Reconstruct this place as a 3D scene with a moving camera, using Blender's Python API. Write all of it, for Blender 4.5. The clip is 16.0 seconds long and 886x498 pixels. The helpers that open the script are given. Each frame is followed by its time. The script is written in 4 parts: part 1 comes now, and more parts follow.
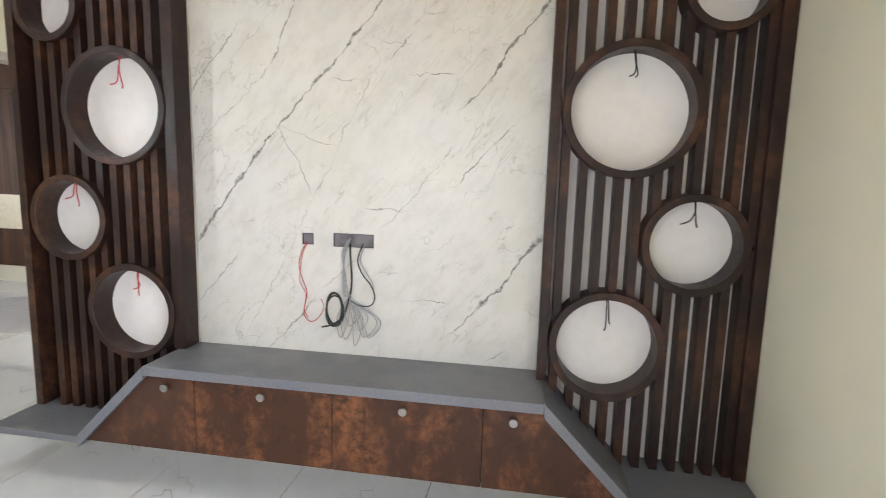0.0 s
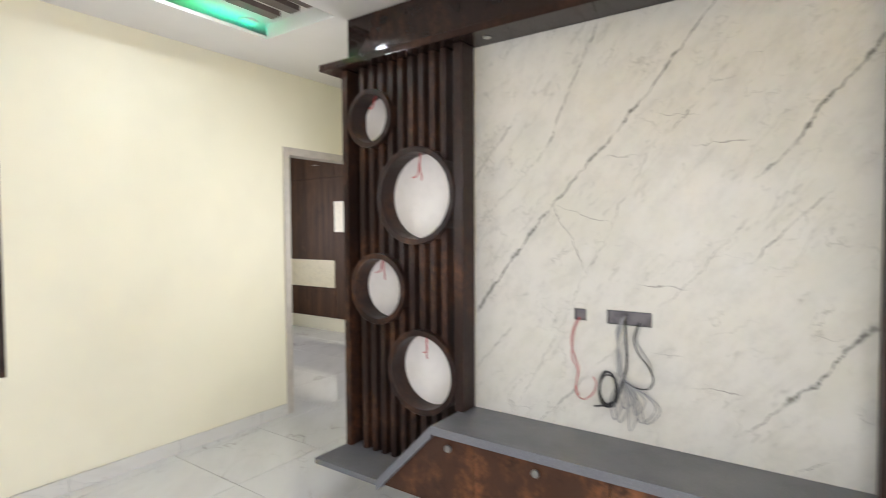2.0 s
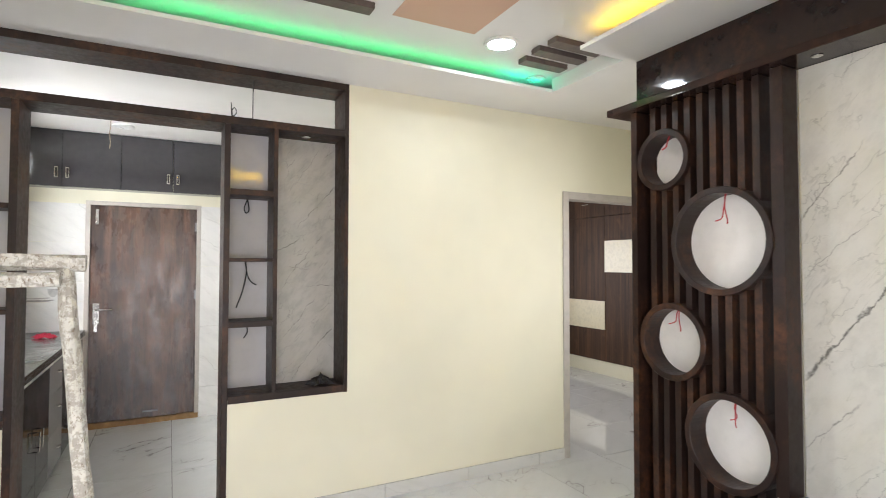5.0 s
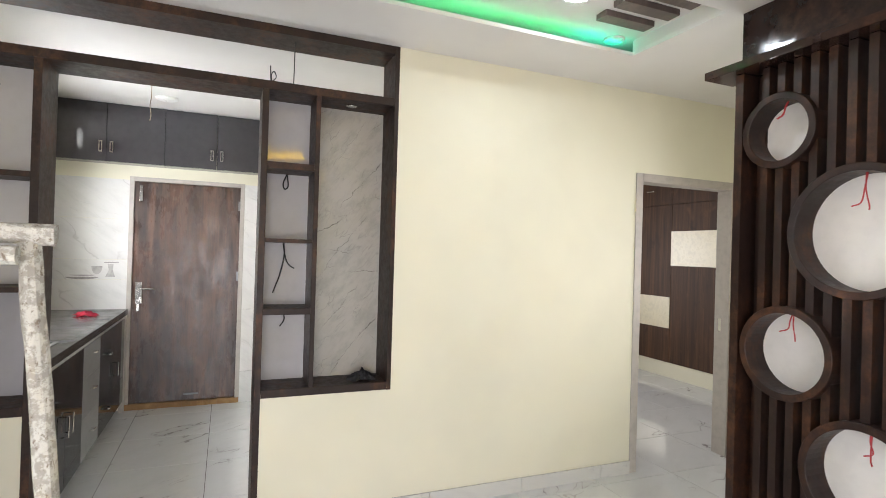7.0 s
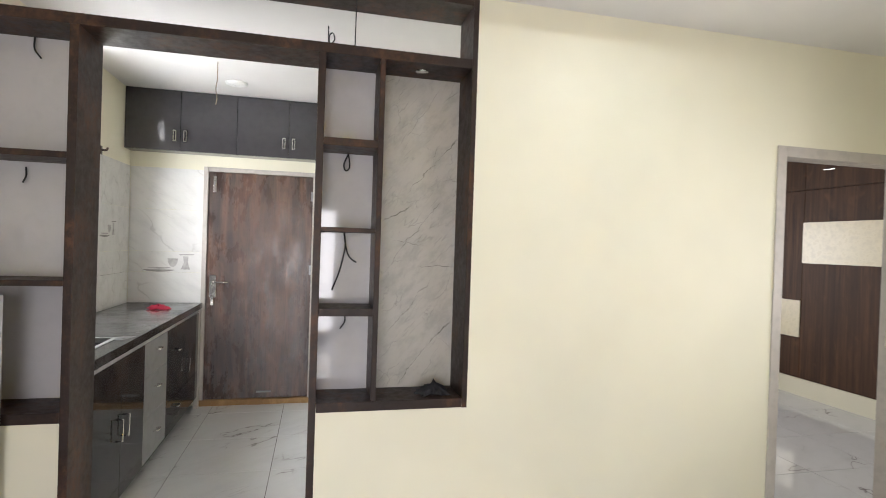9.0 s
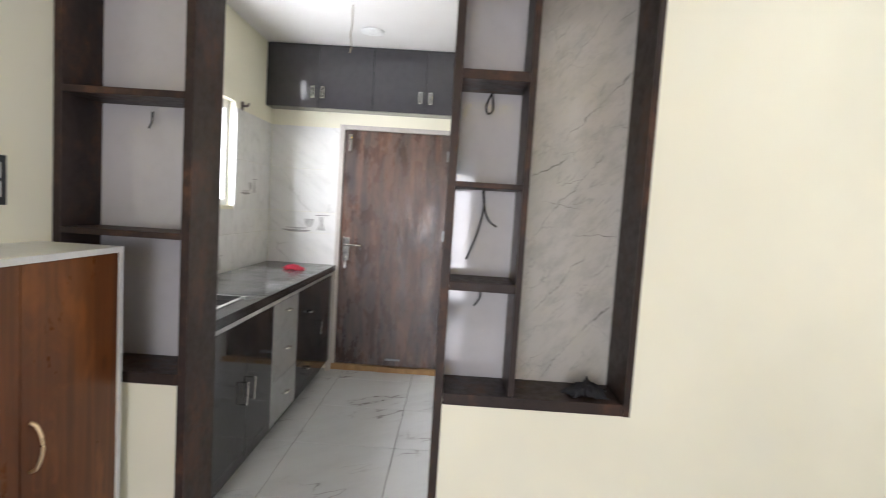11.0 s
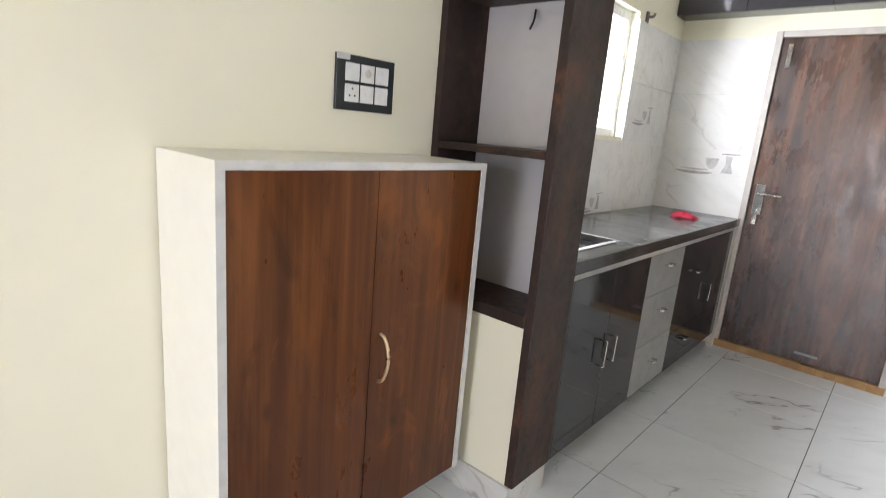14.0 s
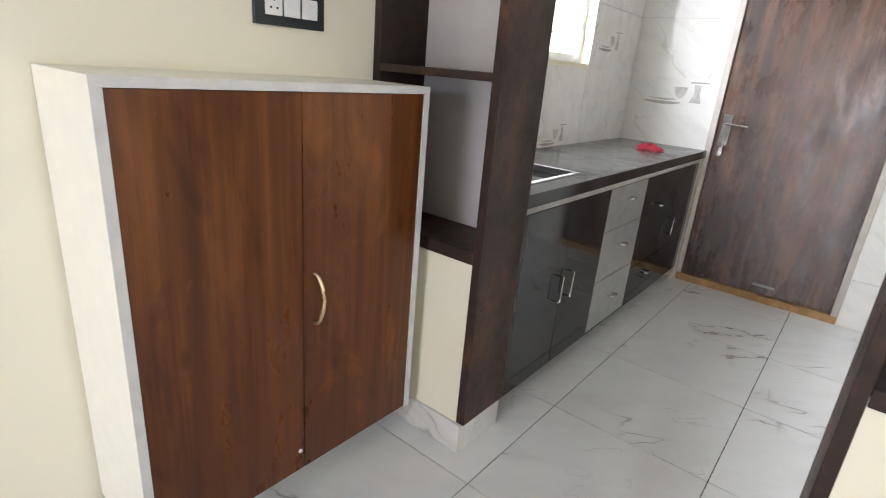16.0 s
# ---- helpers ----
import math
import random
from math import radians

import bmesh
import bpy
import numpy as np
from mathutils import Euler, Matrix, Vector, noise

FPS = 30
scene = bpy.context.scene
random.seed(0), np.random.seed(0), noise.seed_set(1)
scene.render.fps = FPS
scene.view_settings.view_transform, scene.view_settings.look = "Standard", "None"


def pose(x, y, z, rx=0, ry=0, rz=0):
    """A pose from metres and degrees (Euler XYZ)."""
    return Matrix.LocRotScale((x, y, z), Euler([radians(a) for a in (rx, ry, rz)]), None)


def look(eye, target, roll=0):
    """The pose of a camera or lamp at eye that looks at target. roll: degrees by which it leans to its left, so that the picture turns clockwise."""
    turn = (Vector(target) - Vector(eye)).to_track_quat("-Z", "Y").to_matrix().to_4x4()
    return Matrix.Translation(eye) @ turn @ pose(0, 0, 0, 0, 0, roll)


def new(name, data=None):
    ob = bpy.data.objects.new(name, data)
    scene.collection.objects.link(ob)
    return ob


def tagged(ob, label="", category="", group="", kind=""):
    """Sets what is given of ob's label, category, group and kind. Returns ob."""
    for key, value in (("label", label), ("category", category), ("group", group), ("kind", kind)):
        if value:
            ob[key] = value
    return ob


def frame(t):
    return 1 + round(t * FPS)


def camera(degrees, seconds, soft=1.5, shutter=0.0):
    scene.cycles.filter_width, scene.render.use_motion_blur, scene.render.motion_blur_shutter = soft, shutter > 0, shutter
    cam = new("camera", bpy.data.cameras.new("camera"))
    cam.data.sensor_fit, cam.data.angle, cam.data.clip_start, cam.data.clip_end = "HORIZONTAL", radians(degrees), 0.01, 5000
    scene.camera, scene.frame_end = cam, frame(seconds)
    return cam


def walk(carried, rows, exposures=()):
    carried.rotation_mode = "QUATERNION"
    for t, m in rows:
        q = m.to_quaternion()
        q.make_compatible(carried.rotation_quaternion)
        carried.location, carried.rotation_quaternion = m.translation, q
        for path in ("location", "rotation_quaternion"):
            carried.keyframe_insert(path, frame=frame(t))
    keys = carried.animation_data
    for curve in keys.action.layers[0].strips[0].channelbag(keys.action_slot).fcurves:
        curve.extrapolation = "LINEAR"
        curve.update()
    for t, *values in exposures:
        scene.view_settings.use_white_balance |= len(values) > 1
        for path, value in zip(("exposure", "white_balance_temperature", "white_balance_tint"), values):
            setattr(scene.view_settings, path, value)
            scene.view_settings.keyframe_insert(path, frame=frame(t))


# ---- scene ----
cam = camera(80.2, 16.0, 0.9, 0.5)
# Lamp watts; front, bedroom and passage ones sit in added, unseen openings.
ENTRANCE, FRONT_FILL, KITCHEN, BEDROOM_FILL, PASSAGE_FILL = 54.0, 15.0, 37.0, 42.0, 10.0
COVE_GREEN, COVE_YELLOW = 6.0, 20.0
EXPOSURES = [(0.0, 0.53, 6080, 10), (1.5, 0.41, 6200, 9.5), (3.0, 0.31, 6300, 9), (8.5, 0.28, 6330, 10), (11.0, 0.3, 6150, 11), (13.0, 0.55, 6100, 11), (16.0, 0.50, 6130, 11)]
METRES, EYE, TILT, LEAN, TURN = 2.56, 1.38, 0.0, 0.0, 9.2
ROWS = [
    (0.0, 0.0, 0.0, 0.0, 0.22, -7.99, -1.54),
    (0.5, -0.0025, 0.0027, 0.005, 4.02, -7.38, -1.12),
    (1.0, -0.0124, 0.006, 0.0117, 8.95, -6.31, -0.61),
    (1.5, -0.035, -0.0014, 0.0196, 17.17, -4.14, -0.05),
    (2.0, -0.0542, -0.0138, 0.0344, 25.79, -2.2, 0.36),
    (2.5, -0.0666, -0.0287, 0.0494, 35.01, -0.22, 0.62),
    (3.0, -0.0758, -0.0407, 0.0522, 40.74, 0.74, 0.41),
    (3.5, -0.0797, -0.0482, 0.0553, 45.48, 1.14, 0.34),
    (4.0, -0.082, -0.0532, 0.0577, 47.63, 1.4, 0.43),
    (4.5, -0.0867, -0.0555, 0.0576, 50.61, 1.73, 0.32),
    (7.0, -0.2375, 0.018, 0.0544, 58.34, 0.32, -1.68),
    (7.5, -0.2723, 0.0366, 0.0512, 58.78, 0.13, -1.63),
    (8.0, -0.3092, 0.0673, 0.0454, 61.25, -0.09, -1.6),
    (8.5, -0.3559, 0.1051, 0.0486, 64.97, -0.14, -1.65),
    (11.0, -0.5979, 0.151, 0.0301, 81.96, -4.3, -3.6),
    (11.5, -0.6339, 0.1405, 0.0258, 92.02, -5.3, -3.93),
    (12.0, -0.6693, 0.14, 0.021, 101.35, -6.15, -4.13),
    (12.5, -0.7107, 0.1466, 0.0201, 110.48, -7.08, -4.71),
    (13.0, -0.7417, 0.15, 0.0153, 116.15, -8.04, -4.62),
    (13.5, -0.7727, 0.1419, 0.0024, 120.81, -10.01, -4.4),
    (14.0, -0.8028, 0.1281, -0.0116, 123.05, -12.93, -4.8),
    (14.5, -0.8335, 0.1172, -0.0267, 123.41, -16.33, -4.87),
    (15.0, -0.8479, 0.116, -0.0357, 122.62, -18.83, -4.95),
    (15.5, -0.8557, 0.1263, -0.0334, 121.81, -19.43, -4.64),
    (16.0, -0.8577, 0.1433, -0.0259, 120.38, -19.25, -4.62),
]
PATH = [(t, pose(0, 0, EYE, TILT, LEAN, TURN) @ pose(METRES * x, METRES * y, METRES * z, 90 + pitch, roll, yaw)) for t, x, y, z, yaw, pitch, roll in ROWS]
walk(cam, PATH, EXPOSURES)

# ---- plan ----
WX = -3.53            # face of the wall with the divider and the bedroom door
WB = -3.77            # its back at the divider
SY = -1.37            # living room wall behind the shoe cabinet
KS = -1.46            # kitchen wall with the window
KX = -6.10            # kitchen wall with the back door
TV = 2.225            # wall behind the television unit
EX = 0.895            # wall beside the television unit
CZ = 2.70             # lower ceiling
UZ = 2.790            # raised ceiling in the tray
KZ = 2.73             # kitchen ceiling

# ---- light ----
world = bpy.data.worlds.new("sky")
scene.world = world
world.use_nodes = True
wn = world.node_tree
sky = wn.nodes.new("ShaderNodeTexSky")
sky.sky_type = "NISHITA"
sky.sun_disc = False
sky.sun_elevation = radians(58)
sky.sun_rotation = radians(20)
wn.nodes["Background"].inputs[1].default_value = 0.12
wn.links.new(sky.outputs[0], wn.nodes["Background"].inputs[0])

sun = new("sun", bpy.data.lights.new("sun", "SUN"))
sun.data.energy = 3.0
sun.data.angle = radians(0.5)
sun.data.color = (1.0, 0.95, 0.88)
sun.matrix_world = look((2, 6, 10), (0, 0, 0))


def opening_lamp(name, eye, target, width, height, watts, colour, spread=150):
    """An area lamp that stands in for daylight in a known or an added opening."""
    data = bpy.data.lights.new(name, "AREA")
    data.shape, data.size, data.size_y, data.energy, data.color = "RECTANGLE", width, height, watts, colour
    data.spread = radians(spread)
    ob = new(name, data)
    ob.matrix_world = look(eye, target)
    return ob


DAY = (1.0, 0.965, 0.985)
opening_lamp("daylight_entrance", (1.06, -0.38, 1.04), (-1, -0.38, -0.10), 1.45, 1.95, ENTRANCE, DAY)
# Fill lamp in an invented opening, brightens the television wall and its bounce.
opening_lamp("fill_front", (-0.9, -1.46, 1.5), (-0.9, 0, 1.5), 1.5, 1.15, FRONT_FILL, DAY)
opening_lamp("daylight_kitchen", (-4.90, -1.60, 1.79), (-4.90, 0, 1.52), 0.48, 0.70, KITCHEN, (0.965, 0.975, 1.0), 180)
vent_light = opening_lamp("daylight_vent", (-4.875, -1.60, 2.57), (-4.875, 0, 2.57), 0.205, 0.205, 4.2, (0.965, 0.975, 1.0), 180)
vent_light.data.shape = "DISK"
# Fill lamp added at the passage end to brighten the south wall and floor.
opening_lamp("fill_passage", (-2.78, 3.85, 1.5), (-2.78, 0, 1.5), 0.66, 1.15, PASSAGE_FILL, DAY, 85)
# Added lamp in an unseen opening so the bedroom floor reads lit.
opening_lamp("fill_bedroom", (-7.42, 3.2, 1.5), (-5, 3.2, 1.5), 1.4, 1.2, BEDROOM_FILL, DAY)


# ---- node helpers ----
def material(name, colour, rough=0.5, metal=0.0, coat=0.0):
    m = bpy.data.materials.new(name)
    m.use_nodes = True
    b = m.node_tree.nodes["Principled BSDF"]
    b.inputs["Base Color"].default_value = (*colour, 1)
    b.inputs["Roughness"].default_value = rough
    b.inputs["Metallic"].default_value = metal
    b.inputs["Coat Weight"].default_value = coat
    b.inputs["Coat Roughness"].default_value = 0.06
    return m, m.node_tree, b


def coords(nt, per_object=False):
    if not per_object:
        return nt.nodes.new("ShaderNodeNewGeometry").outputs["Position"]
    tc = nt.nodes.new("ShaderNodeTexCoord").outputs["Object"]
    info = nt.nodes.new("ShaderNodeObjectInfo").outputs["Random"]
    scale = nt.nodes.new("ShaderNodeVectorMath")
    scale.operation = "SCALE"
    scale.inputs[0].default_value = (37.0, 53.0, 71.0)
    nt.links.new(info, scale.inputs["Scale"])
    add = nt.nodes.new("ShaderNodeVectorMath")
    nt.links.new(tc, add.inputs[0])
    nt.links.new(scale.outputs[0], add.inputs[1])
    return add.outputs[0]


def mapped(nt, vec, scale=(1, 1, 1), rot=(0, 0, 0), loc=(0, 0, 0)):
    n = nt.nodes.new("ShaderNodeMapping")
    n.inputs["Scale"].default_value = scale
    n.inputs["Rotation"].default_value = [radians(a) for a in rot]
    n.inputs["Location"].default_value = loc
    nt.links.new(vec, n.inputs["Vector"])
    return n.outputs[0]


def noisy(nt, vec, scale, detail=4.0, rough=0.55, distort=0.0):
    n = nt.nodes.new("ShaderNodeTexNoise")
    n.inputs["Scale"].default_value = scale
    n.inputs["Detail"].default_value = detail
    n.inputs["Roughness"].default_value = rough
    n.inputs["Distortion"].default_value = distort
    nt.links.new(vec, n.inputs["Vector"])
    return n.outputs[0]


def calc(nt, op, a, b=0.0):
    n = nt.nodes.new("ShaderNodeMath")
    n.operation = op
    for k, v in ((0, a), (1, b)):
        if isinstance(v, (int, float)):
            n.inputs[k].default_value = v
        else:
            nt.links.new(v, n.inputs[k])
    return n.outputs[0]


def spread(nt, fac, lo, hi, a=0.0, b=1.0):
    n = nt.nodes.new("ShaderNodeMapRange")
    n.interpolation_type = "SMOOTHSTEP"
    for k, v in ((1, lo), (2, hi), (3, a), (4, b)):
        n.inputs[k].default_value = v
    nt.links.new(fac, n.inputs[0])
    return n.outputs[0]


def blend(nt, fac, a, b):
    n = nt.nodes.new("ShaderNodeMix")
    n.data_type = "RGBA"
    for k, v in ((0, fac), (6, a), (7, b)):
        if isinstance(v, tuple):
            n.inputs[k].default_value = (*v, 1)
        elif isinstance(v, (int, float)):
            n.inputs[k].default_value = v
        else:
            nt.links.new(v, n.inputs[k])
    return n.outputs[2]


def relief(nt, bsdf, height, strength=0.2, distance=0.002):
    n = nt.nodes.new("ShaderNodeBump")
    n.inputs["Strength"].default_value = strength
    n.inputs["Distance"].default_value = distance
    nt.links.new(height, n.inputs["Height"])
    nt.links.new(n.outputs[0], bsdf.inputs["Normal"])


def veins(nt, vec, scale, width, detail=5.0, distort=0.0):
    """Thin lines along the level of a noise."""
    n = noisy(nt, vec, scale, detail, 0.55, distort)
    d = calc(nt, "ABSOLUTE", calc(nt, "SUBTRACT", n, 0.5))
    return spread(nt, d, 0.0, width, 1.0, 0.0)


# ---- materials ----
def paint(name, colour, rough=0.6):
    m, nt, b = material(name, colour, rough)
    p = coords(nt)
    big = noisy(nt, p, 1.3, 3)
    dark = tuple(c * 0.93 for c in colour)
    nt.links.new(blend(nt, spread(nt, big, 0.35, 0.7), colour, dark), b.inputs["Base Color"])
    relief(nt, b, noisy(nt, p, 160, 3), 0.12, 0.001)
    return m


def dark_laminate(name, base, rust, amount=0.5, rough=0.38, size=1.0, shine=0.28):
    """Dark metallic-looking laminate with cloudy rust patches."""
    m, nt, b = material(name, base, rough)
    b.inputs["Specular IOR Level"].default_value = shine
    p = coords(nt)
    n1 = noisy(nt, mapped(nt, p, (1, 1, 0.6)), 5.0 / size, 8, 0.68)
    n2 = noisy(nt, p, 26.0 / size, 6, 0.7)
    f = calc(nt, "MULTIPLY", spread(nt, n1, 0.45, 0.66), spread(nt, n2, 0.3, 0.65))
    c1 = blend(nt, calc(nt, "MULTIPLY", f, amount), base, rust)
    black = tuple(c * 0.45 for c in base)
    c2 = blend(nt, spread(nt, noisy(nt, p, 9.0 / size, 6, 0.7), 0.5, 0.75), c1, black)
    nt.links.new(c2, b.inputs["Base Color"])
    nt.links.new(spread(nt, n2, 0.2, 0.8, rough - 0.08, rough + 0.15), b.inputs["Roughness"])
    relief(nt, b, n2, 0.10, 0.0006)
    return m


def marble(name, base, vein, per_object=False, turn=42.0, gloss=0.3, scale=1.0, axis="y", softness=0.16, strength=0.85, fine=0.012):
    m, nt, b = material(name, base, gloss)
    p = coords(nt, per_object)
    rot = (0, turn, 0) if axis == "y" else ((turn, 0, 0) if axis == "x" else (0, 0, turn))
    r = mapped(nt, p, (1, 1, 1), rot)
    st = (0.42, 1.6, 1.6) if axis != "x" else (1.6, 0.42, 1.6)
    s = mapped(nt, r, st)
    warp = nt.nodes.new("ShaderNodeVectorMath")
    nt.links.new(s, warp.inputs[0])
    wn2 = nt.nodes.new("ShaderNodeTexNoise")
    wn2.inputs["Scale"].default_value = 7.0 * scale
    wn2.inputs["Detail"].default_value = 4
    nt.links.new(p, wn2.inputs["Vector"])
    sc = nt.nodes.new("ShaderNodeVectorMath")
    sc.operation = "SCALE"
    sc.inputs["Scale"].default_value = 0.10 / scale
    nt.links.new(wn2.outputs["Color"], sc.inputs[0])
    nt.links.new(sc.outputs[0], warp.inputs[1])
    q = warp.outputs[0]
    v1 = calc(nt, "MULTIPLY", veins(nt, q, 1.25 * scale, fine, 2.0), spread(nt, noisy(nt, p, 2.1 * scale, 3), 0.40, 0.58))
    v2 = calc(nt, "MULTIPLY", veins(nt, q, 2.6 * scale, 0.009, 3.0), spread(nt, noisy(nt, p, 3.0 * scale, 3), 0.45, 0.62, 0.0, 0.55))
    v3 = calc(nt, "MULTIPLY", veins(nt, mapped(nt, p, (1, 1, 1), (20, -30, 15)), 4.2 * scale, 0.006, 4.0), spread(nt, noisy(nt, p, 5.0 * scale, 2), 0.5, 0.68, 0.0, 0.45))
    soft = calc(nt, "MULTIPLY", veins(nt, q, 1.25 * scale, 0.06, 2.0), softness)
    f = calc(nt, "MINIMUM", calc(nt, "ADD", calc(nt, "MAXIMUM", v1, calc(nt, "MAXIMUM", v2, v3)), soft), 1.0)
    cloud = tuple(c * 0.90 for c in base)
    c0 = blend(nt, spread(nt, noisy(nt, s, 6.0 * scale, 6, 0.65), 0.42, 0.7), base, cloud)
    nt.links.new(blend(nt, calc(nt, "MULTIPLY", f, strength), c0, vein), b.inputs["Base Color"])
    return m


def veined_tile(name, base, vein, gloss):
    """Polished tile with a few long wandering veins, their fine branches and a soft grey halo; each tile differs."""
    m, nt, b = material(name, base, gloss)
    p = coords(nt, True)
    r = mapped(nt, p, (1, 1, 1), (0, 0, -40))
    long = mapped(nt, r, (2.1, 0.8, 1.0))
    where = noisy(nt, p, 1.6, 2)
    n = noisy(nt, long, 1.05, 4.2, 0.56, 0.15)
    d = calc(nt, "ABSOLUTE", calc(nt, "SUBTRACT", n, 0.5))
    main = calc(nt, "MULTIPLY", spread(nt, d, 0.0, 0.0058, 1.0, 0.0), spread(nt, where, 0.50, 0.66, 0.0, 0.80))
    halo = calc(nt, "MULTIPLY", spread(nt, d, 0.0, 0.045, 1.0, 0.0), spread(nt, where, 0.48, 0.66, 0.0, 0.12))
    fork = calc(nt, "MULTIPLY", veins(nt, mapped(nt, r, (2.6, 1.3, 1.0), (0, 0, 16)), 1.4, 0.0055, 3.6, 0.1), spread(nt, noisy(nt, p, 2.3, 2), 0.54, 0.68, 0.0, 0.45))
    f = calc(nt, "MINIMUM", calc(nt, "ADD", calc(nt, "MAXIMUM", main, fork), halo), 1.0)
    c0 = blend(nt, spread(nt, noisy(nt, long, 2.6, 6, 0.65), 0.40, 0.70), base, tuple(c * 0.93 for c in base))
    nt.links.new(blend(nt, f, c0, vein), b.inputs["Base Color"])
    return m


def cracked_sheet(name, base, vein, strokes, cracks, across=0, mottle=0.88):
    """Marble-look sheet upright along x (0) or y (1), with jagged slanting veins, dark hairline cracks and faint fine branches."""
    m, nt, b = material(name, base, 0.30)
    p = coords(nt)
    sep = nt.nodes.new("ShaderNodeSeparateXYZ")
    nt.links.new(p, sep.inputs[0])
    x, z = sep.outputs[across], sep.outputs[2]
    wob = calc(nt, "MULTIPLY", calc(nt, "SUBTRACT", noisy(nt, p, 6.0, 2), 0.5), 0.05)
    jag = calc(nt, "MULTIPLY", calc(nt, "SUBTRACT", noisy(nt, p, 24, 4, 0.65), 0.5), 0.034)
    shift = calc(nt, "ADD", wob, jag)
    swell = spread(nt, noisy(nt, p, 11.0, 4), 0.36, 0.68, 0.35, 1.35)
    broken = spread(nt, noisy(nt, p, 60.0, 4, 0.7), 0.34, 0.54, 0.35, 1.0)

    def stroke(x0, z0, x1, z1, width, amount):
        length = math.hypot(x1 - x0, z1 - z0)
        dx, dz = (x1 - x0) / length, (z1 - z0) / length
        rx, rz = calc(nt, "SUBTRACT", x, x0), calc(nt, "SUBTRACT", z, z0)
        along = calc(nt, "ADD", calc(nt, "MULTIPLY", rx, dx), calc(nt, "MULTIPLY", rz, dz))
        off = calc(nt, "ADD", calc(nt, "SUBTRACT", calc(nt, "MULTIPLY", rx, dz), calc(nt, "MULTIPLY", rz, dx)), shift)
        d = calc(nt, "DIVIDE", calc(nt, "ABSOLUTE", off), swell)
        core = spread(nt, d, width * 0.25, width * 1.15, 1.0, 0.0)
        past = calc(nt, "ABSOLUTE", calc(nt, "SUBTRACT", along, length / 2))
        ends = spread(nt, past, length / 2 - 0.05, length / 2 + 0.025, amount, 0.0)
        return calc(nt, "MULTIPLY", core, ends)

    total = None
    for row in strokes:
        line = stroke(*row)
        total = line if total is None else calc(nt, "MAXIMUM", total, line)
    total = calc(nt, "MULTIPLY", total, broken)
    for x0, z0, x1, z1, amount in cracks:
        total = calc(nt, "MAXIMUM", total, stroke(x0, z0, x1, z1, 0.0026, amount))
    tall = nt.nodes.new("ShaderNodeCombineXYZ")
    nt.links.new(x, tall.inputs[0])
    nt.links.new(z, tall.inputs[2])
    turned = mapped(nt, tall.outputs[0], (1, 1, 1), (0, 50.5, 0))
    st = mapped(nt, turned, (0.55, 1, 2.6))
    fine = calc(nt, "MULTIPLY", veins(nt, st, 3.4, 0.010, 3.0), spread(nt, noisy(nt, p, 4.3, 3), 0.46, 0.64, 0.0, 0.30))
    hair = calc(nt, "MULTIPLY", veins(nt, mapped(nt, turned, (0.4, 1, 3.4), (0, 9, 0)), 5.2, 0.010, 2.5), spread(nt, noisy(nt, p, 6.1, 3), 0.50, 0.66, 0.0, 0.24))
    cell = nt.nodes.new("ShaderNodeTexVoronoi")
    cell.feature = "DISTANCE_TO_EDGE"
    cell.inputs["Scale"].default_value = 7.5
    bent = nt.nodes.new("ShaderNodeVectorMath")
    sway = nt.nodes.new("ShaderNodeTexNoise")
    sway.inputs["Scale"].default_value = 13.0
    sway.inputs["Detail"].default_value = 5
    nt.links.new(p, sway.inputs["Vector"])
    small = nt.nodes.new("ShaderNodeVectorMath")
    small.operation = "SCALE"
    small.inputs["Scale"].default_value = 0.13
    nt.links.new(sway.outputs["Color"], small.inputs[0])
    nt.links.new(mapped(nt, turned, (0.45, 1, 1.25)), bent.inputs[0])
    nt.links.new(small.outputs[0], bent.inputs[1])
    nt.links.new(bent.outputs[0], cell.inputs["Vector"])
    web = calc(nt, "MULTIPLY", spread(nt, cell.outputs["Distance"], 0.0, 0.022, 1.0, 0.0), spread(nt, noisy(nt, p, 5.3, 4, 0.65), 0.47, 0.66, 0.0, 0.42))
    f = calc(nt, "MAXIMUM", calc(nt, "MAXIMUM", total, web), calc(nt, "MAXIMUM", fine, hair))
    cloud = tuple(k * mottle for k in base)
    c0 = blend(nt, spread(nt, noisy(nt, mapped(nt, turned, (0.7, 1, 1.3)), 9.0, 8, 0.72), 0.42, 0.66), base, cloud)
    c0 = blend(nt, spread(nt, noisy(nt, p, 3.0, 4, 0.6), 0.46, 0.7, 0.0, 0.6), c0, (base[0] * 0.93, base[1] * 0.93, base[2] * 0.88))
    nt.links.new(blend(nt, calc(nt, "MULTIPLY", f, 0.9), c0, vein), b.inputs["Base Color"])
    return m


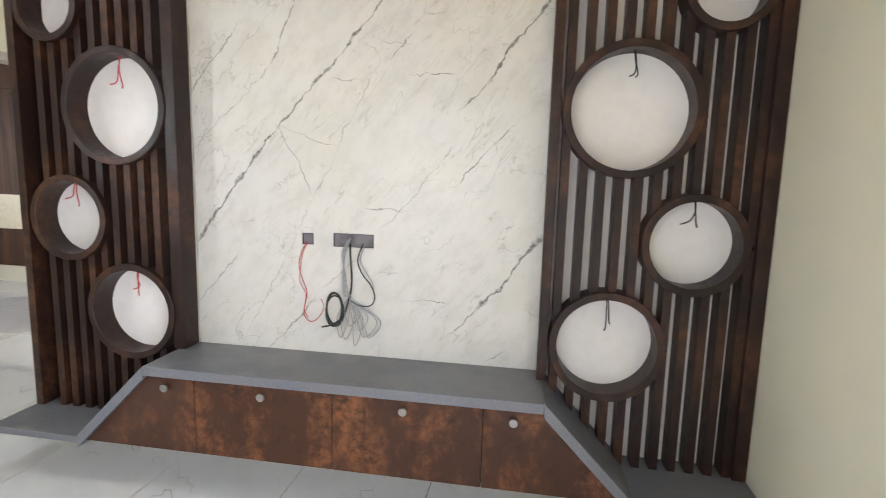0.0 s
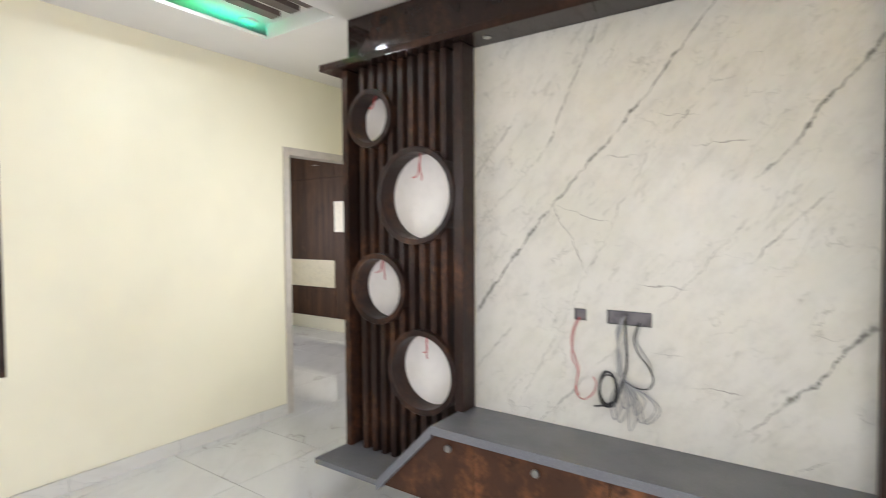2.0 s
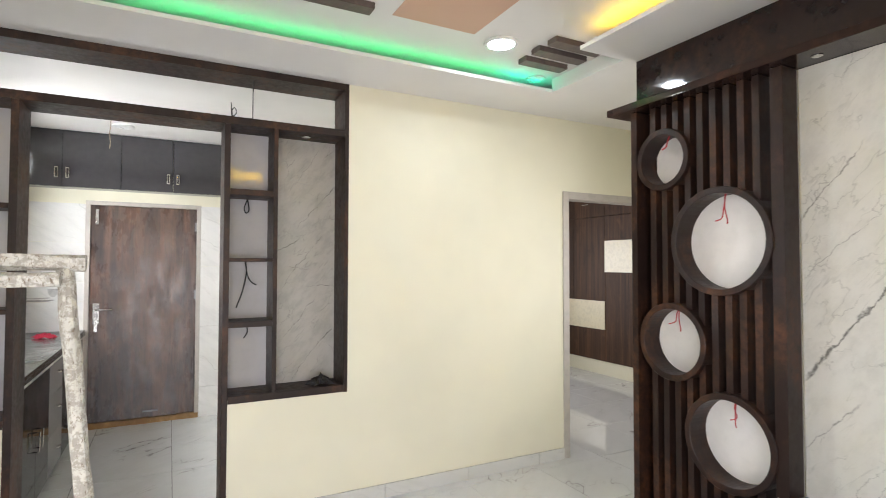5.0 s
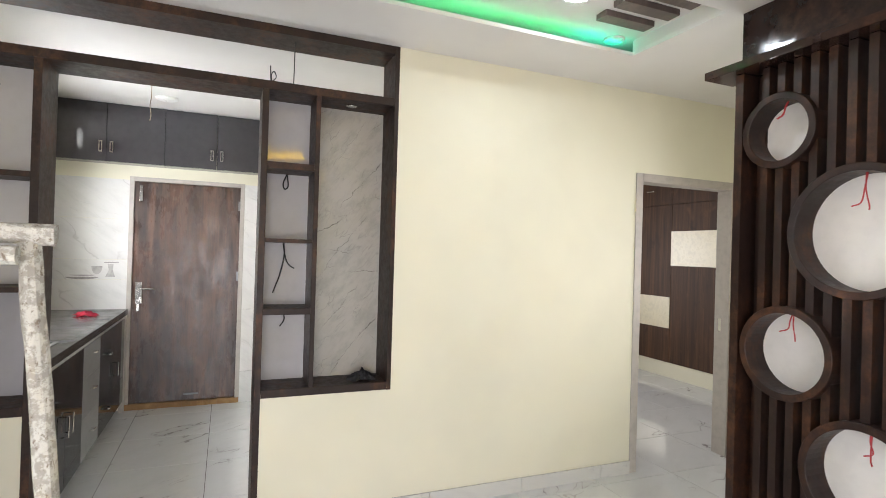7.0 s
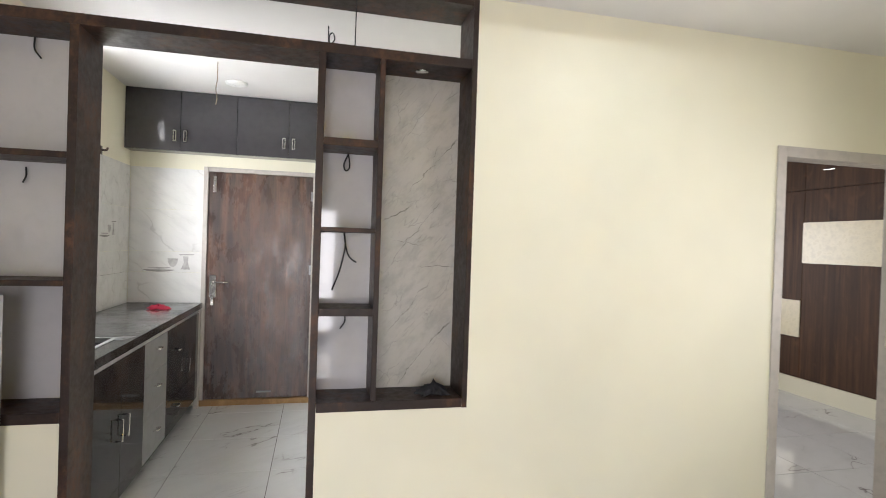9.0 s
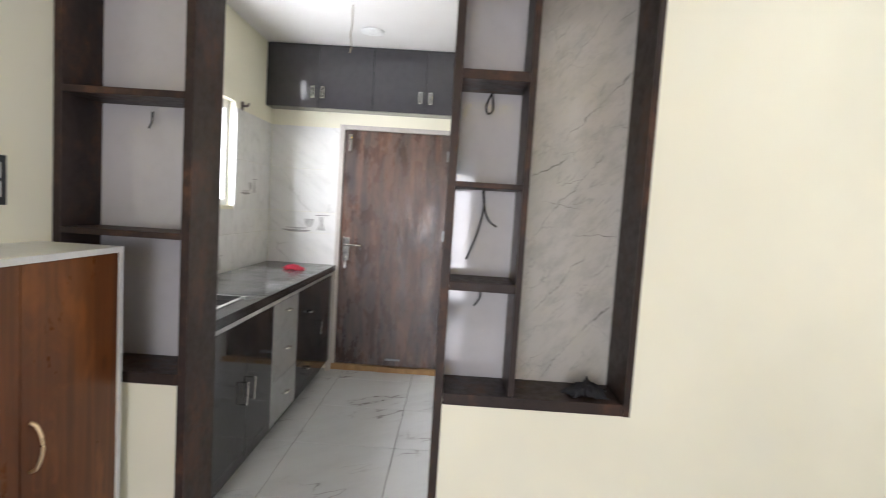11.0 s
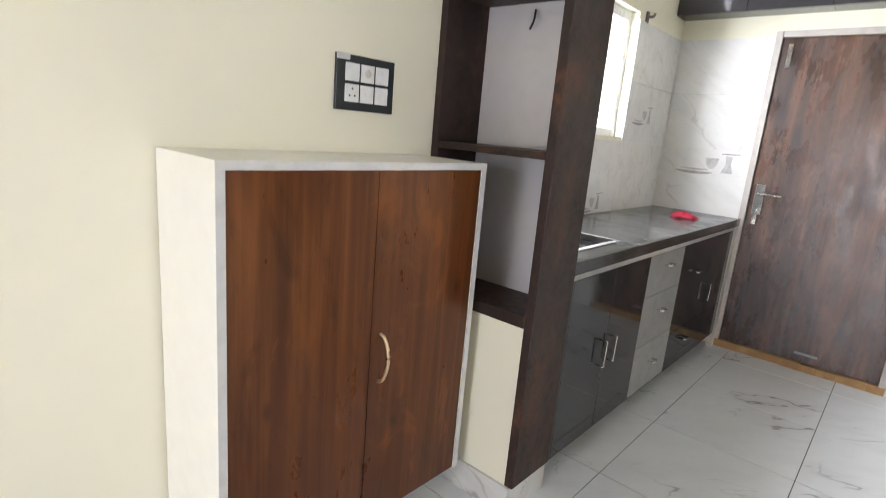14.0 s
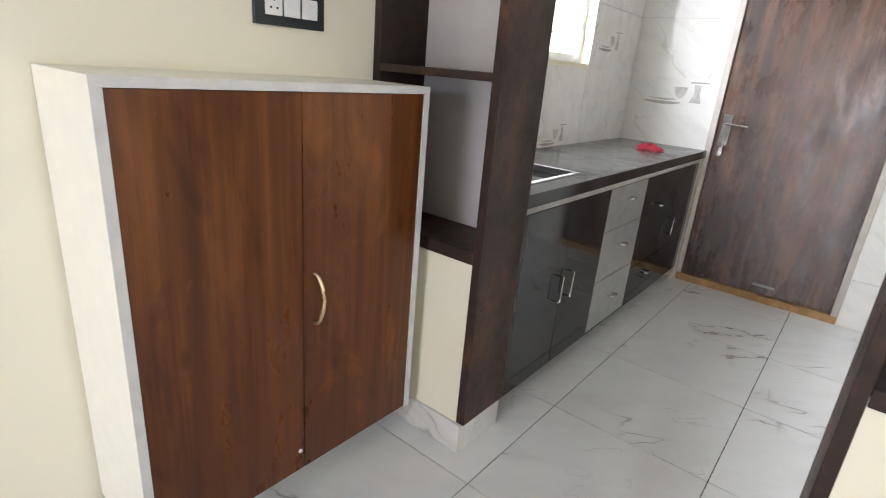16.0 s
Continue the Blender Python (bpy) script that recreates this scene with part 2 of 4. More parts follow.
def timber(name, dark, light, rough=0.35, scale=(14, 14, 0.9), coat=0.0, streak=0.6, band=0.35, shine=0.5, pores=0.08, patchy=0.0, knots=0.0):
    """Wood laminate with upright grain."""
    m, nt, b = material(name, dark, rough, 0, coat)
    p = coords(nt)
    s = mapped(nt, p, scale)
    g1 = noisy(nt, s, 1.0, 8, 0.65, 0.6)
    g2 = noisy(nt, mapped(nt, p, (scale[0] * 5, scale[1] * 5, scale[2] * 2)), 1.0, 4)
    wide = noisy(nt, mapped(nt, p, (scale[0] * band, scale[1] * band, 0.35)), 1.0, 2, 0.5, 0.8)
    f = calc(nt, "ADD", calc(nt, "MULTIPLY", spread(nt, g1, 0.36, 0.68), streak), calc(nt, "MULTIPLY", spread(nt, g2, 0.3, 0.7), 0.25))
    c = blend(nt, f, dark, light)
    c = blend(nt, spread(nt, wide, 0.42, 0.6, 0.0, 0.7), c, dark)
    blotch = noisy(nt, mapped(nt, p, (7, 7, 2.6)), 1.0, 5, 0.6, 1.2)
    c = blend(nt, spread(nt, blotch, 0.54, 0.72, 0.0, 0.5), c, light)
    c = blend(nt, spread(nt, blotch, 0.44, 0.28, 0.0, 0.45), c, tuple(k * 0.5 for k in dark))
    if knots:
        eyes = nt.nodes.new("ShaderNodeTexVoronoi")
        eyes.inputs["Scale"].default_value = 1.0
        nt.links.new(mapped(nt, p, (6.5, 6.5, 3.0)), eyes.inputs["Vector"])
        c = blend(nt, spread(nt, eyes.outputs["Distance"], 0.03, 0.13, knots, 0.0), c, tuple(k * 0.35 for k in dark))
    nt.links.new(c, b.inputs["Base Color"])
    b.inputs["Specular IOR Level"].default_value = shine
    if patchy:
        nt.links.new(spread(nt, noisy(nt, mapped(nt, p, (9, 9, 3.5)), 1.0, 6, 0.7), 0.3, 0.7, rough - patchy * 0.6, rough + patchy), b.inputs["Roughness"])
    if pores:
        relief(nt, b, g2, pores, 0.0006)
    return m


def spattered(name, base, splash, bare):
    """Rough pole under old paint: pale splashes, chips down to dark timber."""
    m, nt, b = material(name, base, 0.75)
    p = coords(nt)
    n1 = noisy(nt, p, 48, 6, 0.75)
    n2 = noisy(nt, mapped(nt, p, (1, 1, 0.5)), 95, 5, 0.7, 0.6)
    n3 = noisy(nt, p, 7, 4)
    c = blend(nt, spread(nt, n1, 0.46, 0.56), base, splash)
    c = blend(nt, spread(nt, n3, 0.45, 0.65, 0.0, 0.5), c, tuple(k * 0.6 for k in base))
    c = blend(nt, spread(nt, n2, 0.57, 0.64, 0.0, 0.85), c, bare)
    nt.links.new(c, b.inputs["Base Color"])
    relief(nt, b, n1, 0.6, 0.004)
    return m


def grained_stone(name, base, fleck, rough, dust=0.0):
    m, nt, b = material(name, base, rough)
    p = coords(nt)
    f = spread(nt, noisy(nt, p, 220, 3, 0.7), 0.5, 0.72)
    c = blend(nt, f, base, fleck)
    d = spread(nt, noisy(nt, p, 4.0, 5, 0.6), 0.42, 0.7, 0.0, dust)
    c = blend(nt, d, c, (0.32, 0.31, 0.30))
    nt.links.new(c, b.inputs["Base Color"])
    nt.links.new(spread(nt, noisy(nt, p, 6.0, 5), 0.3, 0.7, rough - 0.06, rough + 0.12), b.inputs["Roughness"])
    return m


def plain(name, colour, rough=0.4, metal=0.0, coat=0.0, wear=0.12):
    m, nt, b = material(name, colour, rough, metal, coat)
    p = coords(nt)
    n = noisy(nt, p, 18, 5)
    nt.links.new(blend(nt, spread(nt, n, 0.4, 0.72, 0.0, 1.0), colour, tuple(c * (1 - wear) for c in colour)), b.inputs["Base Color"])
    nt.links.new(spread(nt, n, 0.3, 0.7, max(rough - 0.04, 0.02), rough + 0.06), b.inputs["Roughness"])
    return m


def glowing(name, colour, strength):
    m, nt, b = material(name, colour, 0.5)
    b.inputs["Emission Color"].default_value = (*colour, 1)
    b.inputs["Emission Strength"].default_value = strength
    return m


CREAM = paint("cream_wall_paint", (0.785, 0.75, 0.60))
WHITE_CEILING = paint("white_ceiling_paint", (0.73, 0.71, 0.69), 0.7)
TAN = paint("tan_ceiling_paint", (0.56, 0.36, 0.26), 0.6)
FRAME_PAINT = plain("greige_frame_paint", (0.47, 0.43, 0.39), 0.4)
LAMINATE = dark_laminate("dark_rust_laminate", (0.020, 0.0098, 0.0076), (0.112, 0.045, 0.021), 0.75)
DIVIDER = dark_laminate("dark_brown_laminate", (0.028, 0.0175, 0.0145), (0.12, 0.054, 0.029), 0.75, 0.46)
RUST = dark_laminate("rust_laminate", (0.052, 0.0225, 0.0125), (0.215, 0.086, 0.035), 1.0, 0.34, 1.0)
PELMET = dark_laminate("glossy_dark_laminate", (0.022, 0.0125, 0.0105), (0.070, 0.031, 0.018), 0.6, 0.05, 1.0, 0.4)
GRANITE = grained_stone("grey_granite", (0.135, 0.138, 0.155), (0.21, 0.21, 0.23), 0.36)
NOSING = grained_stone("black_granite_edge", (0.012, 0.012, 0.014), (0.035, 0.035, 0.037), 0.14)
BLACK_GRANITE = grained_stone("black_granite", (0.030, 0.029, 0.031), (0.08, 0.078, 0.078), 0.16, 0.45)
SHEET_VEINS = ((-0.42, 2.36, -0.82, 1.87, 0.0075, 1.0), (-0.82, 1.87, -1.12, 1.57, 0.008, 0.9), (-1.12, 1.57, -1.52, 1.04, 0.009, 1.0), (0.06, 2.12, -0.19, 1.76, 0.010, 1.0),
               (-0.19, 1.76, -0.30, 1.64, 0.006, 0.9), (-0.07, 1.60, -0.32, 1.33, 0.005, 0.85), (-0.90, 2.36, -1.14, 1.83, 0.0042, 0.8), (-1.14, 1.83, -1.52, 1.46, 0.0032, 0.6),
               (-1.28, 2.00, -1.53, 1.71, 0.0042, 0.8), (-0.69, 1.78, -0.94, 1.26, 0.0026, 0.5), (-0.94, 1.27, -1.29, 0.59, 0.0026, 0.5), (-0.33, 1.50, -0.60, 1.16, 0.0034, 0.6),
               (-0.61, 1.17, -0.90, 0.85, 0.003, 0.45), (-0.93, 0.82, -1.18, 0.55, 0.0042, 0.8), (0.06, 1.15, -0.20, 0.80, 0.010, 1.0), (-0.20, 0.80, -0.32, 0.68, 0.006, 0.8), (-1.32, 0.99, -1.52, 0.76, 0.0042, 0.75))
SHEET_CRACKS = ((-1.12, 1.57, -1.02, 1.43, 1.0), (-1.02, 1.43, -0.94, 1.26, 1.0), (-1.12, 1.57, -0.83, 1.49, 0.55), (-0.51, 1.79, -0.33, 1.79, 0.95), (-0.65, 1.93, -0.50, 1.90, 0.6),
                (-0.86, 1.78, -0.73, 1.77, 0.6), (-0.51, 0.82, -0.33, 0.83, 0.8), (-0.72, 1.23, -0.53, 1.22, 0.7), (-0.66, 0.95, -0.55, 0.95, 0.6), (-0.05, 0.65, -0.15, 0.57, 0.8), (-0.50, 1.96, -0.61, 1.86, 0.7))
MARBLE = cracked_sheet("white_marble_sheet", (0.625, 0.607, 0.565), (0.085, 0.078, 0.072), SHEET_VEINS, SHEET_CRACKS)
PANEL_VEINS = ((0.82, 2.05, 0.74, 1.96, 0.0055, 1.0), (0.74, 1.96, 0.57, 1.77, 0.0030, 0.6), (0.58, 1.70, 0.45, 1.62, 0.0065, 1.0), (0.74, 1.73, 0.54, 1.47, 0.0032, 0.65), (0.54, 1.47, 0.46, 1.35, 0.0032, 0.6),
               (0.72, 2.29, 0.56, 2.05, 0.0032, 0.55), (0.81, 2.30, 0.75, 2.24, 0.0035, 0.7), (0.82, 1.10, 0.74, 1.01, 0.0055, 0.9), (0.70, 0.98, 0.55, 0.77, 0.0032, 0.65), (0.71, 1.32, 0.49, 1.05, 0.0030, 0.5))
PANEL_CRACKS = ((0.65, 1.39, 0.82, 1.39, 1.0), (0.50, 1.52, 0.66, 1.50, 0.6), (0.70, 1.93, 0.72, 2.00, 0.7), (0.69, 0.97, 0.72, 1.03, 0.7), (0.66, 1.62, 0.57, 1.59, 0.6))
MARBLE_X = cracked_sheet("grey_marble_sheet", (0.49, 0.465, 0.43), (0.075, 0.065, 0.058), PANEL_VEINS, PANEL_CRACKS, 1, 0.80)
FLOOR_TILE = veined_tile("polished_floor_tile", (0.64, 0.645, 0.65), (0.20, 0.17, 0.175), 0.045)
WALL_TILE = marble("glossy_wall_tile", (0.76, 0.75, 0.73), (0.42, 0.40, 0.38), True, 35.0, 0.03, 1.2, "x", 0.06, 0.40, 0.006)
WALL_TILE.node_tree.nodes["Principled BSDF"].inputs["Specular IOR Level"].default_value = 0.3
GROUT = plain("grey_grout", (0.095, 0.09, 0.088), 0.8)
WHITE_LAMINATE = plain("white_laminate", (0.56, 0.54, 0.555), 0.06, 0, 1.0, 0.04)
WHITE_BOARD = plain("white_board", (0.80, 0.765, 0.735), 0.45, 0, 0, 0.05)
CABINET_WHITE = plain("cream_white_board", (0.80, 0.785, 0.715), 0.35, 0, 0, 0.02)
WOOD = timber("red_brown_wood", (0.058, 0.0158, 0.0040), (0.240, 0.080, 0.0168), 0.30, (8.5, 8.5, 0.55), 0.0, 0.50, 1.0, 0.36, 0.08, 0.06, 0.5)
DOOR_WOOD = timber("dark_streaked_laminate", (0.024, 0.0148, 0.0132), (0.175, 0.096, 0.066), 0.27, (17, 17, 2.2), 0.0, 0.58, 0.32, 0.5, 0.0, 0.14)
WARDROBE = timber("dark_wardrobe_laminate", (0.036, 0.0175, 0.0095), (0.125, 0.058, 0.029), 0.6, (30, 30, 0.7), 0.0, 0.6, 0.35, 0.3)
CEILING_BAR = timber("brown_bar_laminate", (0.075, 0.055, 0.05), (0.16, 0.115, 0.10), 0.4)
CHARCOAL = plain("charcoal_gloss_laminate", (0.017, 0.0175, 0.020), 0.045, 0, 0, 0.06)
LOFT = plain("charcoal_cupboard_laminate", (0.045, 0.042, 0.046), 0.045, 0, 0, 0.1)
SILVER = plain("silver_grey_laminate", (0.30, 0.30, 0.31), 0.2)
EDGE_GREY = plain("pale_grey_edging", (0.60, 0.59, 0.57), 0.4)
RAIL_GREY = plain("grey_rail_laminate", (0.40, 0.39, 0.375), 0.35)
CREAM_PANEL = plain("cream_laminate", (0.74, 0.67, 0.50), 0.3)
CHROME = plain("chrome", (0.72, 0.71, 0.68), 0.14, 1.0)
STEEL = plain("stainless_steel", (0.33, 0.325, 0.315), 0.42, 1.0)
BRASS = plain("pale_brass", (0.66, 0.50, 0.30), 0.3, 1.0)
GOLD_WOOD = dark_laminate("raw_timber_sill", (0.30, 0.17, 0.075), (0.50, 0.32, 0.14), 0.8, 0.55)
BLACK_PLASTIC = plain("black_plastic", (0.022, 0.026, 0.028), 0.35)
WHITE_PLASTIC = plain("white_plastic", (0.78, 0.78, 0.77), 0.3)
RED_PLASTIC = plain("red_wire_plastic", (0.50, 0.035, 0.04), 0.4)
BLACK_WIRE = plain("black_wire_plastic", (0.02, 0.02, 0.022), 0.4)
BROWN_WIRE = plain("brown_wire_plastic", (0.26, 0.19, 0.12), 0.5)
GREY_WIRE = plain("grey_wire_plastic", (0.30, 0.30, 0.31), 0.45)
BOX_GREY = plain("dusty_grey_box", (0.17, 0.155, 0.165), 0.6, 0, 0, 0.5)
RED_CLOTH = plain("red_cloth", (0.60, 0.03, 0.07), 0.85)
DARK_CLOTH = plain("dark_rag", (0.055, 0.055, 0.062), 0.9)
OLD_WOOD = spattered("paint_spattered_timber", (0.31, 0.285, 0.245), (0.50, 0.48, 0.43), (0.13, 0.09, 0.055))
BROWN_PRINT = plain("grey_print", (0.56, 0.545, 0.53), 0.08, 0, 0, 0.3)
DARK_PRINT = plain("dark_grey_print", (0.40, 0.385, 0.375), 0.08, 0, 0, 0.3)
LAMP_WHITE = glowing("led_white", (0.90, 0.96, 1.0), 120.0)
LED_GREEN = glowing("led_green", (0.0, 1.0, 0.26), COVE_GREEN)
LED_CYAN = glowing("led_cyan", (0.0, 1.0, 0.58), 1.5 * COVE_GREEN)
LED_YELLOW = glowing("led_yellow", (1.0, 0.62, 0.02), COVE_YELLOW)
SPOT_GLASS = glowing("spot_lens", (0.9, 0.9, 0.88), 0.4)
GLASS, _gnt, _gb = material("window_glass", (1, 1, 1), 0.02)
_gb.inputs["Transmission Weight"].default_value = 1.0
_gb.inputs["IOR"].default_value = 1.02


# ---- mesh helpers ----
def box(bm, x0, x1, y0, y1, z0, z1, bevel=0.0):
    made = bmesh.ops.create_cube(bm, size=1.0, matrix=Matrix.Translation(((x0 + x1) / 2, (y0 + y1) / 2, (z0 + z1) / 2)) @ Matrix.Diagonal((abs(x1 - x0), abs(y1 - y0), abs(z1 - z0), 1)))
    if bevel:
        edges = list({e for v in made["verts"] for e in v.link_edges})
        bmesh.ops.bevel(bm, geom=edges, offset=bevel, segments=2, affect="EDGES", profile=0.6)
    return bm


def boxes(*rows, bevel=0.0):
    bm = bmesh.new()
    for r in rows:
        box(bm, *r, bevel=bevel)
    return bm


def prism(points, y0, y1, bevel=0.0):
    """An outline in x and z, drawn out along y."""
    bm = bmesh.new()
    a = [bm.verts.new((x, y0, z)) for x, z in points]
    b = [bm.verts.new((x, y1, z)) for x, z in points]
    n = len(points)
    bm.faces.new(a)
    bm.faces.new(b[::-1])
    for i in range(n):
        bm.faces.new((a[i], b[i], b[(i + 1) % n], a[(i + 1) % n]))
    bmesh.ops.recalc_face_normals(bm, faces=bm.faces)
    if bevel:
        bmesh.ops.bevel(bm, geom=list(bm.edges), offset=bevel, segments=2, affect="EDGES", profile=0.6)
    return bm


def lathe(bm, profile, m, sides=24):
    """A profile of (radius, height) turned about z, closed on itself, then moved by m."""
    rings = [[bm.verts.new(m @ Vector((r * math.cos(2 * math.pi * k / sides), r * math.sin(2 * math.pi * k / sides), h))) for k in range(sides)] for r, h in profile]
    for a, b in zip(rings, rings[1:]):
        for k in range(sides):
            bm.faces.new((a[k], a[(k + 1) % sides], b[(k + 1) % sides], b[k]))
    for end in (rings[0], rings[-1]):
        bm.faces.new(end)
    bmesh.ops.recalc_face_normals(bm, faces=bm.faces)
    return bm


def tube(bm, points, radius, sides=6, steps=6):
    """A round cable or bar through the points, smoothed."""
    pts = [Vector(p) for p in points]
    path = []
    if len(pts) == 2 or steps == 1:
        path = pts
    else:
        ext = [pts[0] * 2 - pts[1]] + pts + [pts[-1] * 2 - pts[-2]]
        for i in range(1, len(ext) - 2):
            p0, p1, p2, p3 = ext[i - 1:i + 3]
            for k in range(steps):
                t = k / steps
                path.append(0.5 * (2 * p1 + (p2 - p0) * t + (2 * p0 - 5 * p1 + 4 * p2 - p3) * t * t + (3 * p1 - p0 - 3 * p2 + p3) * t ** 3))
        path.append(pts[-1])
    rings = []
    for i, p in enumerate(path):
        d = (path[min(i + 1, len(path) - 1)] - path[max(i - 1, 0)]).normalized()
        u = d.cross(Vector((0.31, 0.2, 0.93))).normalized()
        v = d.cross(u)
        rings.append([bm.verts.new(p + radius * (math.cos(2 * math.pi * k / sides) * u + math.sin(2 * math.pi * k / sides) * v)) for k in range(sides)])
    for a, b in zip(rings, rings[1:]):
        for k in range(sides):
            bm.faces.new((a[k], a[(k + 1) % sides], b[(k + 1) % sides], b[k]))
    bm.faces.new(rings[0])
    bm.faces.new(rings[-1])
    bmesh.ops.recalc_face_normals(bm, faces=bm.faces)
    return bm


def mesh_of(name, bm, mat, smooth=False):
    me = bpy.data.meshes.new(name)
    bm.to_mesh(me)
    bm.free()
    me.materials.append(mat)
    if smooth:
        for f in me.polygons:
            f.use_smooth = True
    return me


def part(name, bm, mat, parent, label="", smooth=False):
    ob = new(name, mesh_of(name, bm, mat, smooth))
    if parent:
        ob.parent = parent
    if label:
        tagged(ob, label)
    return ob


def thing(name, label, category, group="", kind=""):
    return tagged(new(name), label, category, group, kind)


def solid(name, bm, mat, label, category, group="", kind="", smooth=False):
    return tagged(new(name, mesh_of(name, bm, mat, smooth)), label, category, group, kind)


def structure(name, bm, mat, label=""):
    return tagged(new(name, mesh_of(name, bm, mat)), label, "", "", "structure")


def holed(bm, axis, a, b, u0, u1, z0, z1, holes):
    """A wall between the planes a and b of x or y, from u0 to u1, with openings (u0, u1, z0, z1) through it."""
    us = sorted({u0, u1, *[h[0] for h in holes], *[h[1] for h in holes]})
    zs = sorted({z0, z1, *[h[2] for h in holes], *[h[3] for h in holes]})
    us = [u for u in us if u0 <= u <= u1]
    zs = [z for z in zs if z0 <= z <= z1]
    solid_cell = lambda i, j: 0 <= i < len(us) - 1 and 0 <= j < len(zs) - 1 and not any(h[0] < (us[i] + us[i + 1]) / 2 < h[1] and h[2] < (zs[j] + zs[j + 1]) / 2 < h[3] for h in holes)
    cache = {}

    def vert(u, w, z):
        key = (round(u, 5), round(w, 5), round(z, 5))
        if key not in cache:
            cache[key] = bm.verts.new((w, u, z) if axis == "x" else (u, w, z))
        return cache[key]

    for i in range(len(us) - 1):
        for j in range(len(zs) - 1):
            if not solid_cell(i, j):
                continue
            p, q, r, s = us[i], us[i + 1], zs[j], zs[j + 1]
            for w in (a, b):
                bm.faces.new([vert(p, w, r), vert(q, w, r), vert(q, w, s), vert(p, w, s)])
            for ok, (c, d) in ((solid_cell(i - 1, j), ((p, r), (p, s))), (solid_cell(i + 1, j), ((q, r), (q, s))), (solid_cell(i, j - 1), ((p, r), (q, r))), (solid_cell(i, j + 1), ((p, s), (q, s)))):
                if not ok:
                    bm.faces.new([vert(c[0], a, c[1]), vert(d[0], a, d[1]), vert(d[0], b, d[1]), vert(c[0], b, c[1])])
    bmesh.ops.recalc_face_normals(bm, faces=bm.faces)
    return bm


# ---- structure ----
structure("ground", boxes((-60, 60, -60, 60, -0.35, -0.25)), grained_stone("outdoor_soil", (0.22, 0.19, 0.15), (0.3, 0.27, 0.22), 0.9))
floor = structure("floor", boxes((-7.6, 1.1, -1.75, 5.9, -0.2, -0.004)), GROUT, "polished pale marble tile floor with dark joints")
WEST = [(-0.87, 0.12, -1, 2.37), (-1.36, -0.86, 0.74, 2.37), (0.11, 0.84, 0.74, 2.37), (-1.36, 0.84, 2.36, 2.69)]
structure("wall_west", holed(bmesh.new(), "x", WX, WB, -1.66, 0.99, -0.01, 2.95, WEST), CREAM, "smooth cream painted wall")
structure("wall_west_2", holed(bmesh.new(), "x", WX, -3.65, 0.99, 5.9, -0.01, 2.95, [(2.64, 3.60, -1, 2.10)]), CREAM, "smooth cream painted wall with a doorway")
# The hole is added out of view for the front fill lamp.
structure("wall_south", holed(bmesh.new(), "y", SY, -1.56, WX, 1.1, -0.01, 2.95, [(-1.65, -0.15, 0.9, 2.1)]), CREAM, "smooth cream painted wall")
structure("wall_east", holed(bmesh.new(), "x", EX, 1.07, SY, TV, -0.01, 2.95, [(-1.25, 0.38, -1, 2.1)]), CREAM, "smooth cream painted wall with the entrance")
structure("wall_north", boxes((-2.40, 1.07, TV, 2.36, -0.01, 2.95)), CREAM, "cream painted wall behind the television unit")
# The opening here is unseen, added only to hold the passage fill lamp.
structure("wall_passage", holed(bmesh.new(), "y", 3.74, 3.90, WX, -2.28, -0.01, 2.95, [(-3.12, -2.44, 0.9, 2.1)]), CREAM, "cream painted passage wall with an opening added for a fill lamp")
structure("wall_passage_end", boxes((-2.40, -2.28, 2.36, 3.74, -0.01, 2.95)), CREAM, "cream painted passage wall")
structure("wall_kitchen_south", holed(bmesh.new(), "y", KS, -1.66, -6.25, WB, -0.01, 2.95, [(-5.36, -4.53, 1.39, 2.13), (-4.985, -4.765, 2.46, 2.68)]), CREAM, "kitchen wall with a window and a round vent hole")
structure("wall_kitchen_west", holed(bmesh.new(), "x", KX, -6.25, -1.66, 1.35, -0.01, 2.95, [(-0.83, 0.07, -1, 2.09)]), CREAM, "kitchen wall with a back door")
structure("wall_kitchen_north", boxes((-6.25, WB, 1.20, 1.35, -0.01, 2.95)), CREAM, "cream painted kitchen wall")
# Its window hole is assumed, placed out of view for the bedroom lamp.
structure("wall_bedroom_west", holed(bmesh.new(), "x", -7.35, -7.5, 1.35, 5.9, -0.01, 2.95, [(2.5, 3.9, 0.9, 2.1)]), CREAM, "bedroom wall with an unseen opening added for a fill lamp")
structure("wall_bedroom_north", boxes((-7.5, -3.65, 5.75, 5.9, -0.01, 2.95)), CREAM, "cream painted bedroom wall")
structure("wall_bedroom_south", boxes((-7.5, -6.25, 1.20, 1.35, -0.01, 2.95)), CREAM, "cream painted bedroom wall")
structure("wall_yard", boxes((-7.6, -7.45, -1.75, 1.2, -0.01, 2.95)), CREAM, "outer wall beyond the back door")
# Glowing panel added outside so the kitchen window reads overexposed white.
structure("backdrop", boxes((-7.6, -4.2, -2.22, -2.20, 0.9, 3.0)), glowing("daylight_panel_glow", (1.0, 0.99, 0.96), 2.6), "glowing white panel standing in for daylight beyond the kitchen window")
structure("roof", boxes((-7.65, 1.2, -1.8, 5.95, 2.95, 3.1)), WHITE_CEILING)
structure("ceiling_kitchen", boxes((-6.1, WB, KS, 1.2, KZ, KZ + 0.06)), WHITE_CEILING, "white kitchen ceiling")
structure("ceiling_bedroom", boxes((-7.35, -3.65, 1.35, 5.75, 2.70, 2.76)), WHITE_CEILING, "white bedroom ceiling")

